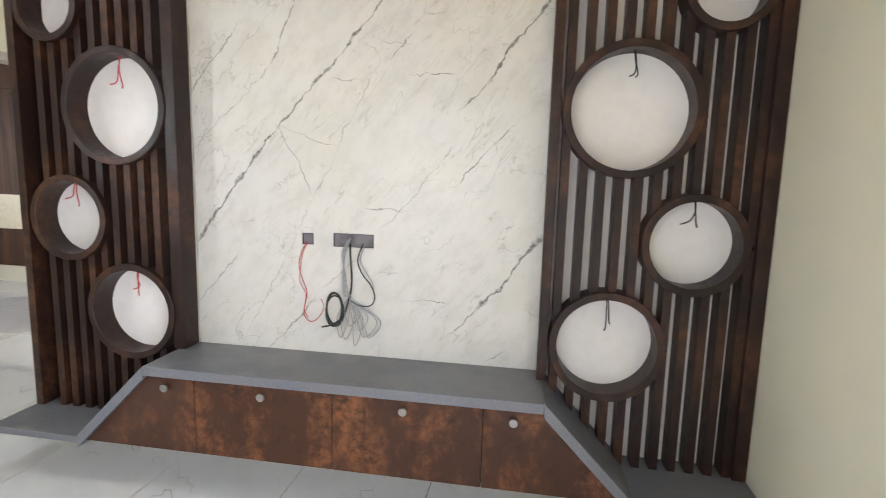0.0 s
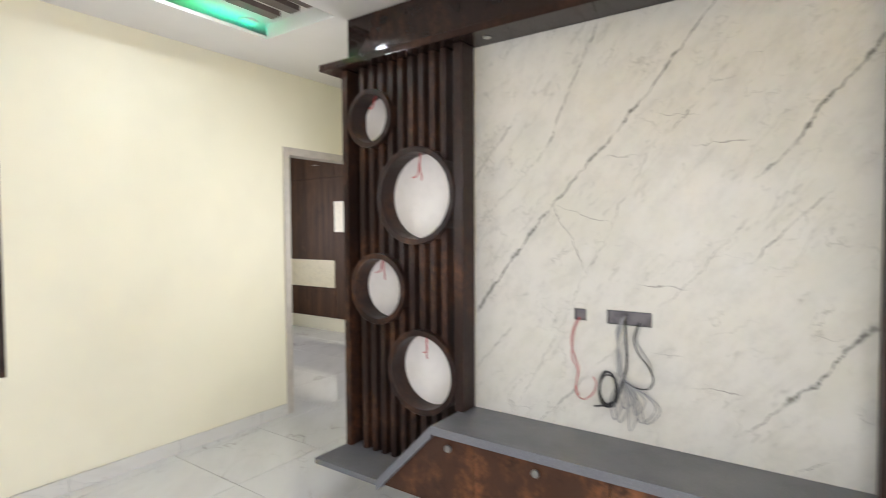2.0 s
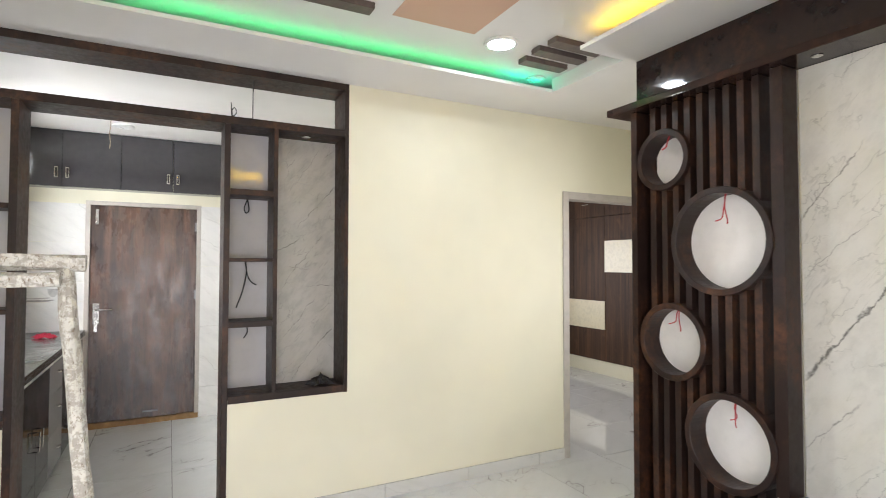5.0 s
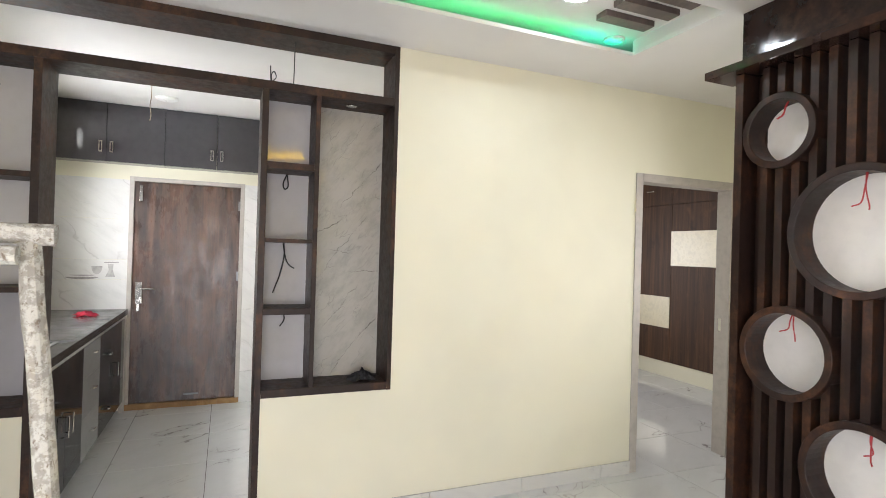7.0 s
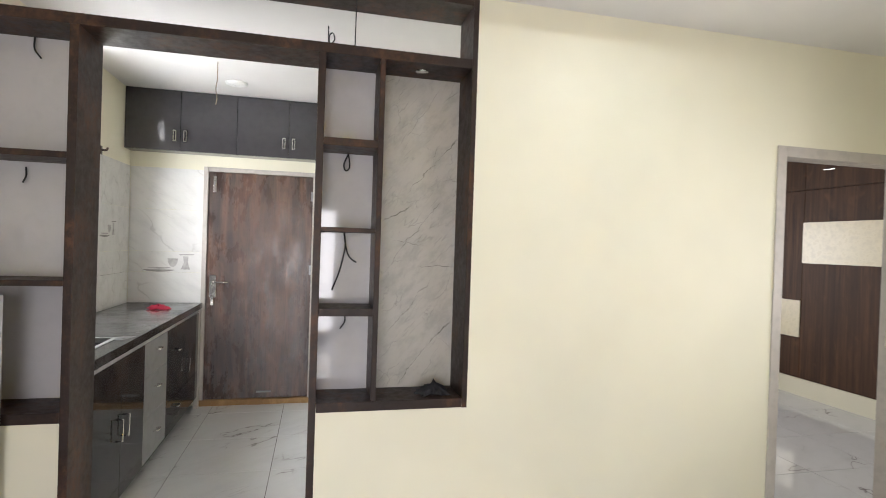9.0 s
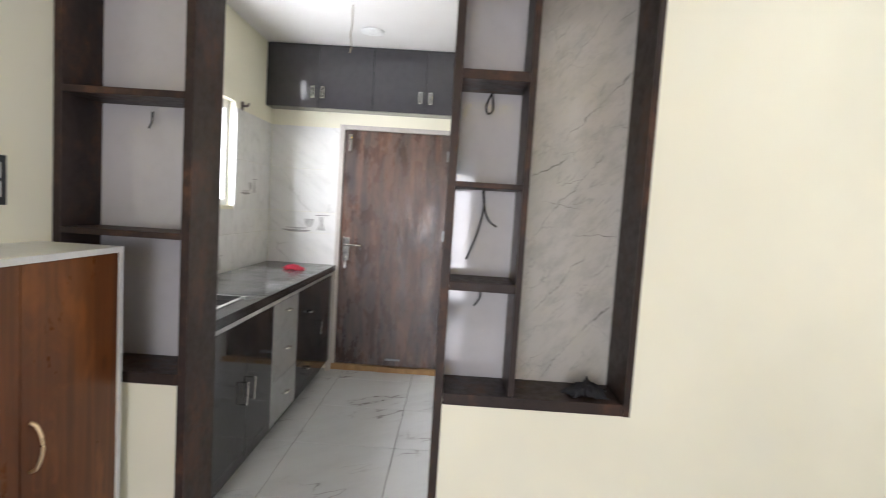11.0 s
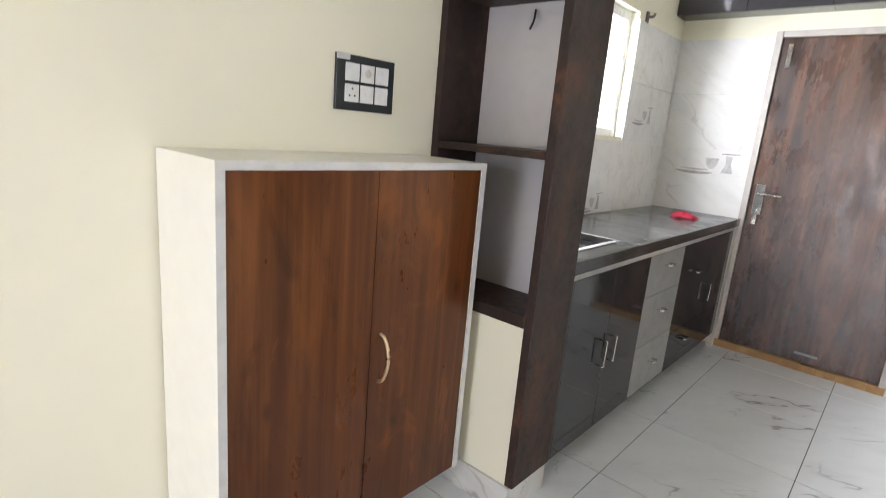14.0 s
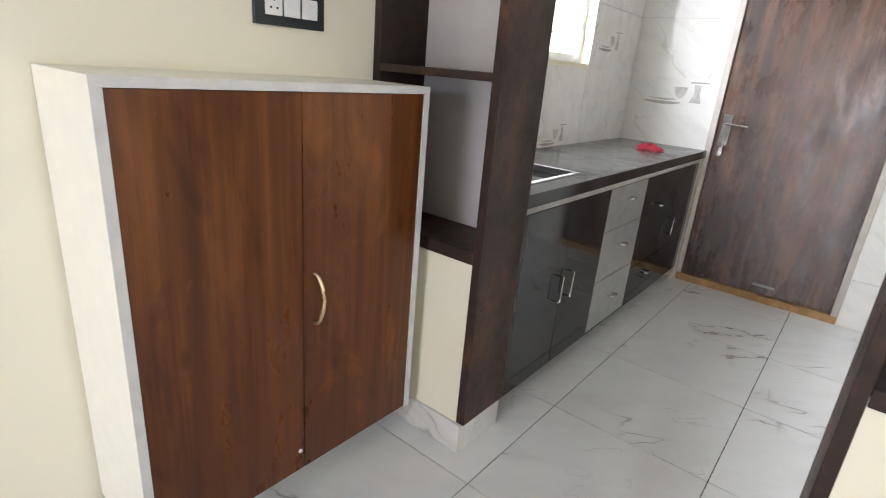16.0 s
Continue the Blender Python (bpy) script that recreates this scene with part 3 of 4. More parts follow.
# living room ceiling: a lowered border round a stepped tray with hidden light strips
T0, T1, T2 = -3.04, -2.41, 0.40     # tray edges along x
TN, TN2, TS = 2.12, 1.80, -0.88
cb = bmesh.new()
for r in ((WX, T0, SY, 3.74), (T0, T1, TN, 3.74), (T1, EX, TN2, TV), (T2, EX, SY, TN2), (T0, T2, SY, TS), (T1, -2.28, TV, 3.74)):
    box(cb, r[0], r[1], r[2], r[3], CZ, CZ + 0.022)
for r in ((T0, T1 + 0.02, TN, TN + 0.02), (T1, T1 + 0.02, TN2 + 0.10, TN)):
    box(cb, r[0], r[1], r[2], r[3], CZ + 0.0225, UZ)
structure("ceiling_border", cb, WHITE_CEILING, "white plaster ceiling border round a raised tray")
structure("ceiling", boxes((WX, EX, SY, 3.74, UZ, UZ + 0.06)), WHITE_CEILING, "white raised ceiling panel")
structure("ceiling_tan_panel", boxes((-2.68, -1.2, 0.81, 1.29, UZ - 0.004, UZ + 0.01)), TAN, "tan painted rectangle on the ceiling")

# ---- ceiling fittings ----
def light_strip(mat, label, *row):
    solid("led_strip", boxes(row, bevel=0.002), mat, label, "led strip", "hidden ceiling strips")


light_strip(LED_GREEN, "green glowing led strip hidden in the ceiling cove", T0 - 0.040, T0 - 0.028, TS, 1.72, CZ + 0.023, CZ + 0.031)
light_strip(LED_CYAN, "cyan glowing led strip hidden in the ceiling cove", T0 - 0.040, T0 - 0.028, 1.73, TN - 0.02, CZ + 0.023, CZ + 0.031)
light_strip(LED_YELLOW, "yellow glowing led strip hidden in the ceiling cove", T1 + 0.12, T2, TN2 + 0.028, TN2 + 0.040, CZ + 0.023, CZ + 0.031)

light_strip(LED_YELLOW, "yellow glowing led strip hidden in the ceiling cove", T2 + 0.016, T2 + 0.040, TS, TN2, CZ + 0.023, CZ + 0.045)


def ceiling_light(x, y, radius, mat, label):
    t = thing("ceiling_light", label, "ceiling light")
    part("rim", lathe(bmesh.new(), [(radius * 0.86, 0.0), (radius * 1.08, 0.0), (radius * 1.12, -0.006), (radius * 1.04, -0.013), (radius * 0.9, -0.014), (radius * 0.86, -0.010)], pose(x, y, UZ), 32), WHITE_PLASTIC, t, "", True)
    part("diffuser", lathe(bmesh.new(), [(radius * 0.3, -0.002), (radius * 0.87, -0.002), (radius * 0.84, -0.012), (radius * 0.3, -0.015)], pose(x, y, UZ), 32), mat, t, "bright white round diffuser", True)
    return t


ceiling_light(-2.71, 1.485, 0.088, LAMP_WHITE, "lit round white led ceiling light in the tray")
ceiling_light(-3.075, 2.01, 0.055, WHITE_PLASTIC, "unlit round white ceiling fitting beside the cyan cove")
for x, y0, y1 in ((-2.825, 1.715, 2.035), (-2.668, 1.695, 2.050), (-2.525, 1.70, 2.055), (-2.645, 0.15, 0.69)):
    solid("ceiling_bar", boxes((x - 0.04, x + 0.04, y0, y1, UZ - 0.032, UZ - 0.0005), bevel=0.002), CEILING_BAR, "brown wood-look bar fixed under the raised ceiling", "ceiling bar", "bars on the ceiling")

# ---- television unit ----
SLAB = [(-2.345, 0.215), (-1.895, 0.215), (-1.555, 0.56), (0.09, 0.56), (0.425, 0.215), (EX - 0.003, 0.215)]


def slab_top(x):
    for (xa, za), (xb, zb) in zip(SLAB, SLAB[1:]):
        if xa <= x <= xb:
            return za + (zb - za) * (x - xa) / (xb - xa)
    return SLAB[0][1]


bench = thing("tv_bench", "wall-hung television bench with grey granite top and rust-brown drawers", "tv bench")
BF, TH = 1.865, 0.040
for i, name in ((0, "low_shelf"), (1, "sloped_slab"), (2, "top_slab"), (3, "sloped_slab"), (4, "low_shelf")):
    (xa, za), (xb, zb) = SLAB[i], SLAB[i + 1]
    e = 0.0006
    down = TH if i == 2 else (0.030 if i in (0, 4) else 0.055)
    part(name, prism([(xa + e, za), (xb - e, zb), (xb - e, zb - down), (xa + e, za - down)], BF, TV - 0.0122, 0.002), GRANITE, bench)
part("carcass", prism([(-1.83, 0.195), (-1.535, 0.50), (0.07, 0.50), (0.37, 0.195)], BF + 0.042, TV - 0.013), LAMINATE, bench)
cuts = [-1.335, -0.735, -0.135]
fronts = [[(-1.875, 0.190), (-1.545, 0.518), (cuts[0] - 0.0015, 0.518), (cuts[0] - 0.0015, 0.190)],
          [(cuts[0] + 0.0015, 0.190), (cuts[0] + 0.0015, 0.518), (cuts[1] - 0.0015, 0.518), (cuts[1] - 0.0015, 0.190)],
          [(cuts[1] + 0.0015, 0.190), (cuts[1] + 0.0015, 0.518), (cuts[2] - 0.0015, 0.518), (cuts[2] - 0.0015, 0.190)],
          [(cuts[2] + 0.0015, 0.190), (cuts[2] + 0.0015, 0.518), (0.078, 0.518), (0.402, 0.190)]]
for outline, kx in zip(fronts, (-1.462, -1.032, -0.444, -0.02)):
    d = part("drawer", prism(outline, BF + 0.022, BF + 0.041, 0.0012), RUST, bench, "cloudy rust-brown drawer front")
    part("knob", lathe(bmesh.new(), [(0.005, 0), (0.006, 0.008), (0.0155, 0.009), (0.0165, 0.010), (0.0165, 0.021), (0.0155, 0.022), (0.005, 0.0222)], pose(kx, BF + 0.022, 0.473, 90), 20), STEEL, d, "round brushed steel knob")

sheet = solid("marble_panel", holed(bmesh.new(), "y", TV - 0.012, TV - 0.0005, -1.519, 0.061, 0.53, 2.367, [(-1.000, -0.946, 1.056, 1.108), (-0.853, -0.667, 1.052, 1.113)]), MARBLE, "white marble-look sheet with grey diagonal veins behind the television", "wall panel")
part("joint", boxes((-0.306, -0.3045, TV - 0.0125, TV - 0.0119, 0.56, 2.367)), EDGE_GREY, sheet)


def socket_box(x0, x1, z0, z1):
    t = thing("socket_box", "open grey socket box let into the marble sheet", "socket box", "television sockets")
    part("back", boxes((x0 + 0.001, x1 - 0.001, TV - 0.004, TV - 0.001, z0 + 0.001, z1 - 0.001)), BOX_GREY, t)
    part("surround", boxes((x0 + 0.0005, x0 + 0.003, TV - 0.0115, TV - 0.001, z0, z1), (x1 - 0.003, x1 - 0.0005, TV - 0.0115, TV - 0.001, z0, z1), (x0, x1, TV - 0.0115, TV - 0.001, z1 - 0.003, z1 - 0.0005), (x0, x1, TV - 0.0115, TV - 0.001, z0 + 0.0005, z0 + 0.003)), BLACK_PLASTIC, t)


socket_box(-1.000, -0.946, 1.056, 1.108)
socket_box(-0.853, -0.667, 1.052, 1.113)

RINGS = [(0.308, 2.075, 0.160), (0.0, 1.640, 0.2545), (0.262, 1.141, 0.196), (-0.036, 0.720, 0.223)]   # offset towards the outside, height, radius


def slatted_panel(inner, outer, label):
    """A panel from the marble (inner) to its outer end, of slats round four hollow rings."""
    t = thing("slatted_panel", label, "slatted panel", "slatted panels beside the television")
    s = 1 if outer > inner else -1
    lo, hi = min(inner, outer), max(inner, outer)
    centre = inner + s * 0.299
    rings = [(centre + s * a, z, r) for a, z, r in RINGS]
    part("back_board", holed(bmesh.new(), "y", TV - 0.022, TV - 0.013, lo + 0.004, hi - 0.004, 0.217, 2.366, []), WHITE_BOARD, t, "white backing board")
    xin = inner + s * (0.053 if s < 0 else 0.036)
    wide = 0.040 if s < 0 else 0.050
    top = 2.366
    part("upright", boxes((min(inner, xin), max(inner, xin), 2.095, TV - 0.0225, 0.5615, top), bevel=0.0025), LAMINATE, t)
    part("upright", boxes((min(outer, outer - s * wide), max(outer, outer - s * wide), 2.095, TV - 0.0225, 0.216, top), bevel=0.0025), LAMINATE, t)
    if s < 0:
        part("filler", boxes((outer + wide + 0.0005, outer + 0.084, TV - 0.030, TV - 0.0225, 0.217, top)), LAMINATE, t)
    x, half, pitch = inner + s * (0.127 if s < 0 else 0.067), 0.0165, 0.0694
    last = outer - s * (0.10 if s < 0 else 0.050)
    while s * (last - x) > 0:
        edges = (x - half, x + half)
        spans = [([slab_top(e) + 0.001 for e in edges], [top, top])]
        for rx, rz, rr in rings:
            q = rr - 0.006
            if abs(x - rx) >= q + half:
                continue
            h = [math.sqrt(max(q * q - (e - rx) ** 2, 0.0)) for e in edges]
            cut = []
            for lo_z, hi_z in spans:
                if max(hi_z) < rz - max(h) or min(lo_z) > rz + max(h):
                    cut.append((lo_z, hi_z))
                    continue
                below, above = [rz - k for k in h], [rz + k for k in h]
                if min(below) > max(lo_z) + 0.004:
                    cut.append((lo_z, below))
                if max(above) < min(hi_z) - 0.004:
                    cut.append((above, hi_z))
            spans = cut
        for lo_z, hi_z in spans:
            part("slat", prism([(edges[0], lo_z[0]), (edges[1], lo_z[1]), (edges[1], hi_z[1]), (edges[0], hi_z[0])], 2.115, TV - 0.0225), LAMINATE, t)
        x += s * pitch
    for rx, rz, rr in rings:
        w = 0.030
        prof = [(rr - w, 0.0), (rr, 0.0), (rr, 0.1145), (rr - 0.0025, 0.117), (rr - w + 0.0025, 0.117), (rr - w, 0.1145)]
        bm = bmesh.new()
        m = pose(rx, TV - 0.0225, rz, 90)
        sides = 56
        loops = [[bm.verts.new(m @ Vector((r * math.cos(2 * math.pi * k / sides), r * math.sin(2 * math.pi * k / sides), h))) for k in range(sides)] for r, h in prof]
        for a, b in zip(loops, loops[1:] + loops[:1]):
            for k in range(sides):
                bm.faces.new((a[k], a[(k + 1) % sides], b[(k + 1) % sides], b[k]))
        bmesh.ops.recalc_face_normals(bm, faces=bm.faces)
        part("ring", bm, LAMINATE, t, "deep round hollow ring")
    return rings


left_rings = slatted_panel(-1.520, -2.335, "dark rust-brown slatted panel with four hollow rings beside the passage")
right_rings = slatted_panel(0.062, EX - 0.004, "dark rust-brown slatted panel with four hollow rings against the cream wall")

pelmet = thing("pelmet", "dark glossy pelmet over the television unit with a projecting cap", "pelmet")
part("fascia", boxes((-2.390, EX - 0.003, TV - 0.022, TV - 0.001, 2.4065, CZ - 0.001), bevel=0.002), PELMET, pelmet)
part("cap", boxes((-2.455, EX - 0.003, 2.035, TV - 0.0005, 2.369, 2.406), bevel=0.003), PELMET, pelmet, "dark projecting cap board")
for x in (-1.40, -0.35):
    sp = part("spotlight", lathe(bmesh.new(), [(0.012, 0.0), (0.020, 0.0), (0.021, -0.003), (0.0135, -0.005)], pose(x, 2.125, 2.369), 24), CHROME, pelmet, "small round chrome spotlight", True)
    part("lens", lathe(bmesh.new(), [(0.003, -0.001), (0.0118, -0.001), (0.011, -0.0035), (0.003, -0.004)], pose(x, 2.125, 2.369), 20), SPOT_GLASS, sp, "", True)


# ---- loose cables ----
def cable(points, radius, mat, label, group=""):
    return solid("loose_cable", tube(bmesh.new(), points, radius), mat, label, "cable", group, "", True)


def ring_wires(rings, mat, seed, label):
    rnd = random.Random(seed)
    for rx, rz, rr in rings:
        top = rz + rr - 0.031
        y = 2.15
        n = rr / 0.22
        for k in range(2):
            dx, dz = rnd.uniform(-0.02, 0.02), rnd.uniform(0.07, 0.12) * n
            cable([(rx + 0.004 * k, y, top), (rx + 0.005 * k + 0.3 * dx, y - 0.012, top - 0.5 * dz), (rx + dx, y - 0.01, top - dz), (rx + dx + rnd.uniform(-0.045, 0.02), y - 0.02, top - dz - 0.015)], 0.0028, mat, label, "wires in the rings")


ring_wires(left_rings, RED_PLASTIC, 4, "short red wire hanging inside a ring")
ring_wires(right_rings, BLACK_WIRE, 9, "short black wire hanging inside a ring")
FW = TV - 0.017
cable([(-0.975, FW, 1.07), (-0.999, FW - 0.008, 1.02), (-1.012, FW - 0.006, 0.96), (-0.995, FW - 0.01, 0.90), (-0.975, FW - 0.006, 0.84), (-0.985, FW - 0.01, 0.775), (-0.99, FW - 0.006, 0.735), (-0.955, FW - 0.012, 0.705), (-0.91, FW - 0.02, 0.735), (-0.893, FW - 0.012, 0.78), (-0.905, FW - 0.016, 0.815)], 0.0019, RED_PLASTIC, "thin red cable hanging from the small socket box", "television cables")
cable([(-0.972, FW, 1.07), (-0.996, FW - 0.004, 1.01), (-1.006, FW - 0.004, 0.94), (-1.008, FW - 0.008, 0.885), (-0.98, FW - 0.006, 0.83), (-0.988, FW - 0.006, 0.76), (-0.97, FW - 0.008, 0.72)], 0.0016, RED_PLASTIC, "thin red cable hanging from the small socket box", "television cables")
cable([(-0.775, FW, 1.07), (-0.768, FW - 0.01, 1.0), (-0.764, FW - 0.006, 0.90), (-0.772, FW - 0.012, 0.835), (-0.80, FW - 0.02, 0.74), (-0.855, FW - 0.02, 0.70), (-0.90, FW - 0.016, 0.685)], 0.0042, BLACK_WIRE, "black cable ending in a coil below the long socket box", "television cables")
coil = []
for k in range(34):
    a = k * 0.62
    coil.append((-0.838 + 0.038 * math.cos(a) + 0.004 * math.sin(a * 0.37), FW - 0.022 - 0.006 * math.sin(a * 0.7), 0.770 + 0.072 * math.sin(a) + 0.008 * math.cos(a * 0.41)))
cable(coil, 0.0036, BLACK_WIRE, "coiled black cable hanging on the marble sheet", "television cables")
cable([(-0.715, FW, 1.07), (-0.735, FW - 0.01, 1.0), (-0.715, FW - 0.012, 0.94), (-0.675, FW - 0.01, 0.89), (-0.655, FW - 0.014, 0.84), (-0.672, FW - 0.012, 0.80), (-0.72, FW - 0.016, 0.795), (-0.765, FW - 0.016, 0.815)], 0.003, BLACK_WIRE, "black cable looped below the long socket box", "television cables")
cable([(-0.705, FW, 1.07), (-0.725, FW - 0.006, 1.0), (-0.70, FW - 0.008, 0.95), (-0.668, FW - 0.008, 0.90), (-0.660, FW - 0.01, 0.85)], 0.0022, GREY_WIRE, "thin grey cable below the long socket box", "television cables")
for k in range(4):
    cable([(-0.77 - 0.006 * k, FW, 1.095 - 0.004 * k), (-0.792 - 0.005 * k, FW - 0.012, 1.02), (-0.803 + 0.004 * k, FW - 0.012, 0.93), (-0.80 + 0.007 * k, FW - 0.018, 0.86), (-0.79 + 0.01 * k, FW - 0.02, 0.83)], 0.0024, GREY_WIRE, "bunched grey cable hanging from the long socket box", "television cables")
rnd = random.Random(3)
for k in range(7):
    cx, w, d = -0.80 + 0.022 * k, rnd.uniform(0.02, 0.045), rnd.uniform(0.12, 0.24)
    cable([(-0.775, FW - 0.012, 0.83), (cx - w, FW - 0.02, 0.83 - 0.5 * d), (cx - 0.01, FW - 0.024, 0.83 - d), (cx + w, FW - 0.018, 0.83 - 0.55 * d), (-0.768, FW - 0.016, 0.82)], 0.0023, GREY_WIRE, "thin grey cable loop hanging on the marble sheet", "television cables")

# ---- bedroom doorway, passage ----
def door_frame(name, a, b, y0, y1, top, width, mat, label):
    t = tagged(new(name), label, "door frame", "", "structure")
    part("post", boxes((a, b, y0, y0 + width, 0.0, top), bevel=0.003), mat, t)
    part("post", boxes((a, b, y1 - width, y1, 0.0, top), bevel=0.003), mat, t)
    part("head", boxes((a, b, y0 + width + 0.0005, y1 - width - 0.0005, top - width, top), bevel=0.003), mat, t)
    return t


bed = door_frame("door_1", -3.648, WX + 0.008, 2.62, 3.617, 2.12, 0.060, FRAME_PAINT, "greige painted frame of an open bedroom doorway")
part("strike_plate", boxes((-3.61, -3.585, 3.5545, 3.5568, 0.96, 1.06)), CHROME, bed, "small steel strike plate")
part("door_stop", boxes((-3.648, -3.60, 2.6805, 2.69, 0.0, 2.06)), FRAME_PAINT, bed)
structure("trim_passage", boxes((WX + 0.001, -2.45, 3.725, 3.7395, 0.0, 0.88)), GRANITE, "grey stone dado in the passage")

# wardrobe in the bedroom
wy = 5.20
ward = thing("wardrobe", "dark wood-grain fitted wardrobe with cream panels in the bedroom", "wardrobe")
part("plinth", boxes((-7.0, -3.72, wy + 0.02, 5.745, 0.0, 0.189)), CREAM, ward, "cream plinth")
part("body", boxes((-7.0, -3.72, wy + 0.02, 5.745, 0.19, 2.69)), WARDROBE, ward)
for x0, x1 in ((-6.98, -6.34), (-6.335, -5.695), (-5.69, -4.85), (-4.845, -3.73)):
    d = part("door", boxes((x0, x1, wy, wy + 0.0195, 0.20, 2.205), bevel=0.0015), WARDROBE, ward)
    u = part("loft_door", boxes((x0, x1, wy, wy + 0.0195, 2.215, 2.685), bevel=0.0015), WARDROBE, ward)
    part("handle", tube(bmesh.new(), [(x0 + 0.22, wy, 2.40), (x0 + 0.22, wy - 0.02, 2.40), (x0 + 0.34, wy - 0.02, 2.40), (x0 + 0.34, wy, 2.40)], 0.006, 8, 1), CHROME, u)
part("cream_panel", boxes((-5.69, -4.60, wy - 0.012, wy - 0.0005, 1.43, 1.865), bevel=0.0015), CREAM_PANEL, ward, "cream inset panel")
part("cream_panel", boxes((-6.7, -5.695, wy - 0.012, wy - 0.0005, 0.63, 1.025), bevel=0.0015), CREAM_PANEL, ward, "cream inset panel")
part("cream_panel", boxes((-4.2, -3.9, wy - 0.012, wy - 0.0005, 0.63, 1.025), bevel=0.0015), CREAM_PANEL, ward, "cream inset panel")

# ---- divider between living room and kitchen ----
div = thing("room_divider", "dark brown open shelving divider between living room and kitchen", "room divider")
F, B = WX + 0.004, WB - 0.004
part("post", boxes((B, F, -0.880, -0.846, 0.118, 2.352), bevel=0.0025), DIVIDER, div)
part("post", boxes((B, F, 0.106, 0.139, 0.0, 2.352), bevel=0.0025), DIVIDER, div)
part("post", boxes((B + 0.02, F, 0.385, 0.410, 0.764, 2.352), bevel=0.0025), DIVIDER, div)
part("side_board", boxes((B, F, 0.826, 0.852, 0.716, 2.700), bevel=0.0025), DIVIDER, div)
part("side_board", boxes((B, F, -1.369, -1.338, 0.716, 2.700), bevel=0.0025), DIVIDER, div)
part("sill", boxes((B, F, 0.140, 0.8255, 0.718, 0.762), bevel=0.003), DIVIDER, div)
part("sill", boxes((B, F, -1.3375, -0.8805, 0.718, 0.762), bevel=0.003), DIVIDER, div)
part("cross_bar", boxes((B, F, -1.3375, 0.8255, 2.3525, 2.398), bevel=0.0025), DIVIDER, div)
part("head_bar", boxes((B, F, -1.3375, 0.8255, 2.655, 2.699), bevel=0.0025), DIVIDER, div)
for z, th in ((1.955, 0.036), (1.555, 0.020), (1.175, 0.034)):
    part("shelf", boxes((B + 0.022, F, 0.1395, 0.3845, z - th / 2, z + th / 2), bevel=0.002), DIVIDER, div)
for z, th in ((1.818, 0.026), (1.292, 0.024)):
    part("shelf", boxes((B + 0.022, F, -1.3375, -0.8805, z - th / 2, z + th / 2), bevel=0.002), DIVIDER, div)
part("back_panel", boxes((WB - 0.002, WB + 0.015, 0.1395, 0.3845, 0.7625, 2.352)), WHITE_LAMINATE, div, "glossy white back panel")
part("back_panel", boxes((WB - 0.002, WB + 0.015, -1.3375, -0.8805, 0.7625, 2.352)), WHITE_LAMINATE, div, "glossy white back panel")
part("back_panel", boxes((WB - 0.002, WB + 0.013, 0.4105, 0.8255, 0.7625, 2.352)), MARBLE_X, div, "grey marble-look back panel")
part("spotlight", lathe(bmesh.new(), [(0.01, 0.0), (0.030, 0.0), (0.031, -0.004), (0.01, -0.006)], pose(-3.64, 0.60, 2.352), 20), CHROME, div, "small round spotlight", True)


def crumple(name, centre, size, mat, label, category, seed):
    """A crumpled cloth: a folded sheet pressed into a heap."""
    bm = bmesh.new()
    n = 22
    grid = []
    for i in range(n):
        row = []
        for j in range(n):
            u, v = i / (n - 1) - 0.5, j / (n - 1) - 0.5
            q = Vector((u * 5 + seed, v * 5, seed * 1.7))
            r = math.hypot(u, v) * 2
            edge = max(0.0, 1 - r * r * 0.75)
            h = edge * (0.45 + 0.55 * abs(noise.noise(q * 1.6))) + 0.25 * abs(noise.noise(q * 3.5)) * max(edge, 0.15)
            wob = 0.10 * noise.noise(q + Vector((9, 3, 1)))
            arm = 0.62 + 0.75 * max(0.0, noise.noise(Vector((2.4 * math.cos(math.atan2(v, u)), 2.4 * math.sin(math.atan2(v, u)), seed * 3.1))))
            h += 0.22 * noise.noise(q * 6.0) * edge
            row.append(bm.verts.new((centre[0] + size[0] * (u * arm + wob), centre[1] + size[1] * (v * arm - wob * 0.8), centre[2] + 0.002 + size[2] * max(h, 0.0))))
        grid.append(row)
    for i in range(n - 1):
        for j in range(n - 1):
            bm.faces.new((grid[i][j], grid[i + 1][j], grid[i + 1][j + 1], grid[i][j + 1]))
    bmesh.ops.solidify(bm, geom=list(bm.faces), thickness=0.0015)
    return solid(name, bm, mat, label, category, "", "", True)


crumple("rag", (-3.62, 0.70, 0.762), (0.14, 0.20, 0.075), DARK_CLOTH, "crumpled dark grey rag on the divider sill", "rag", 2.3)

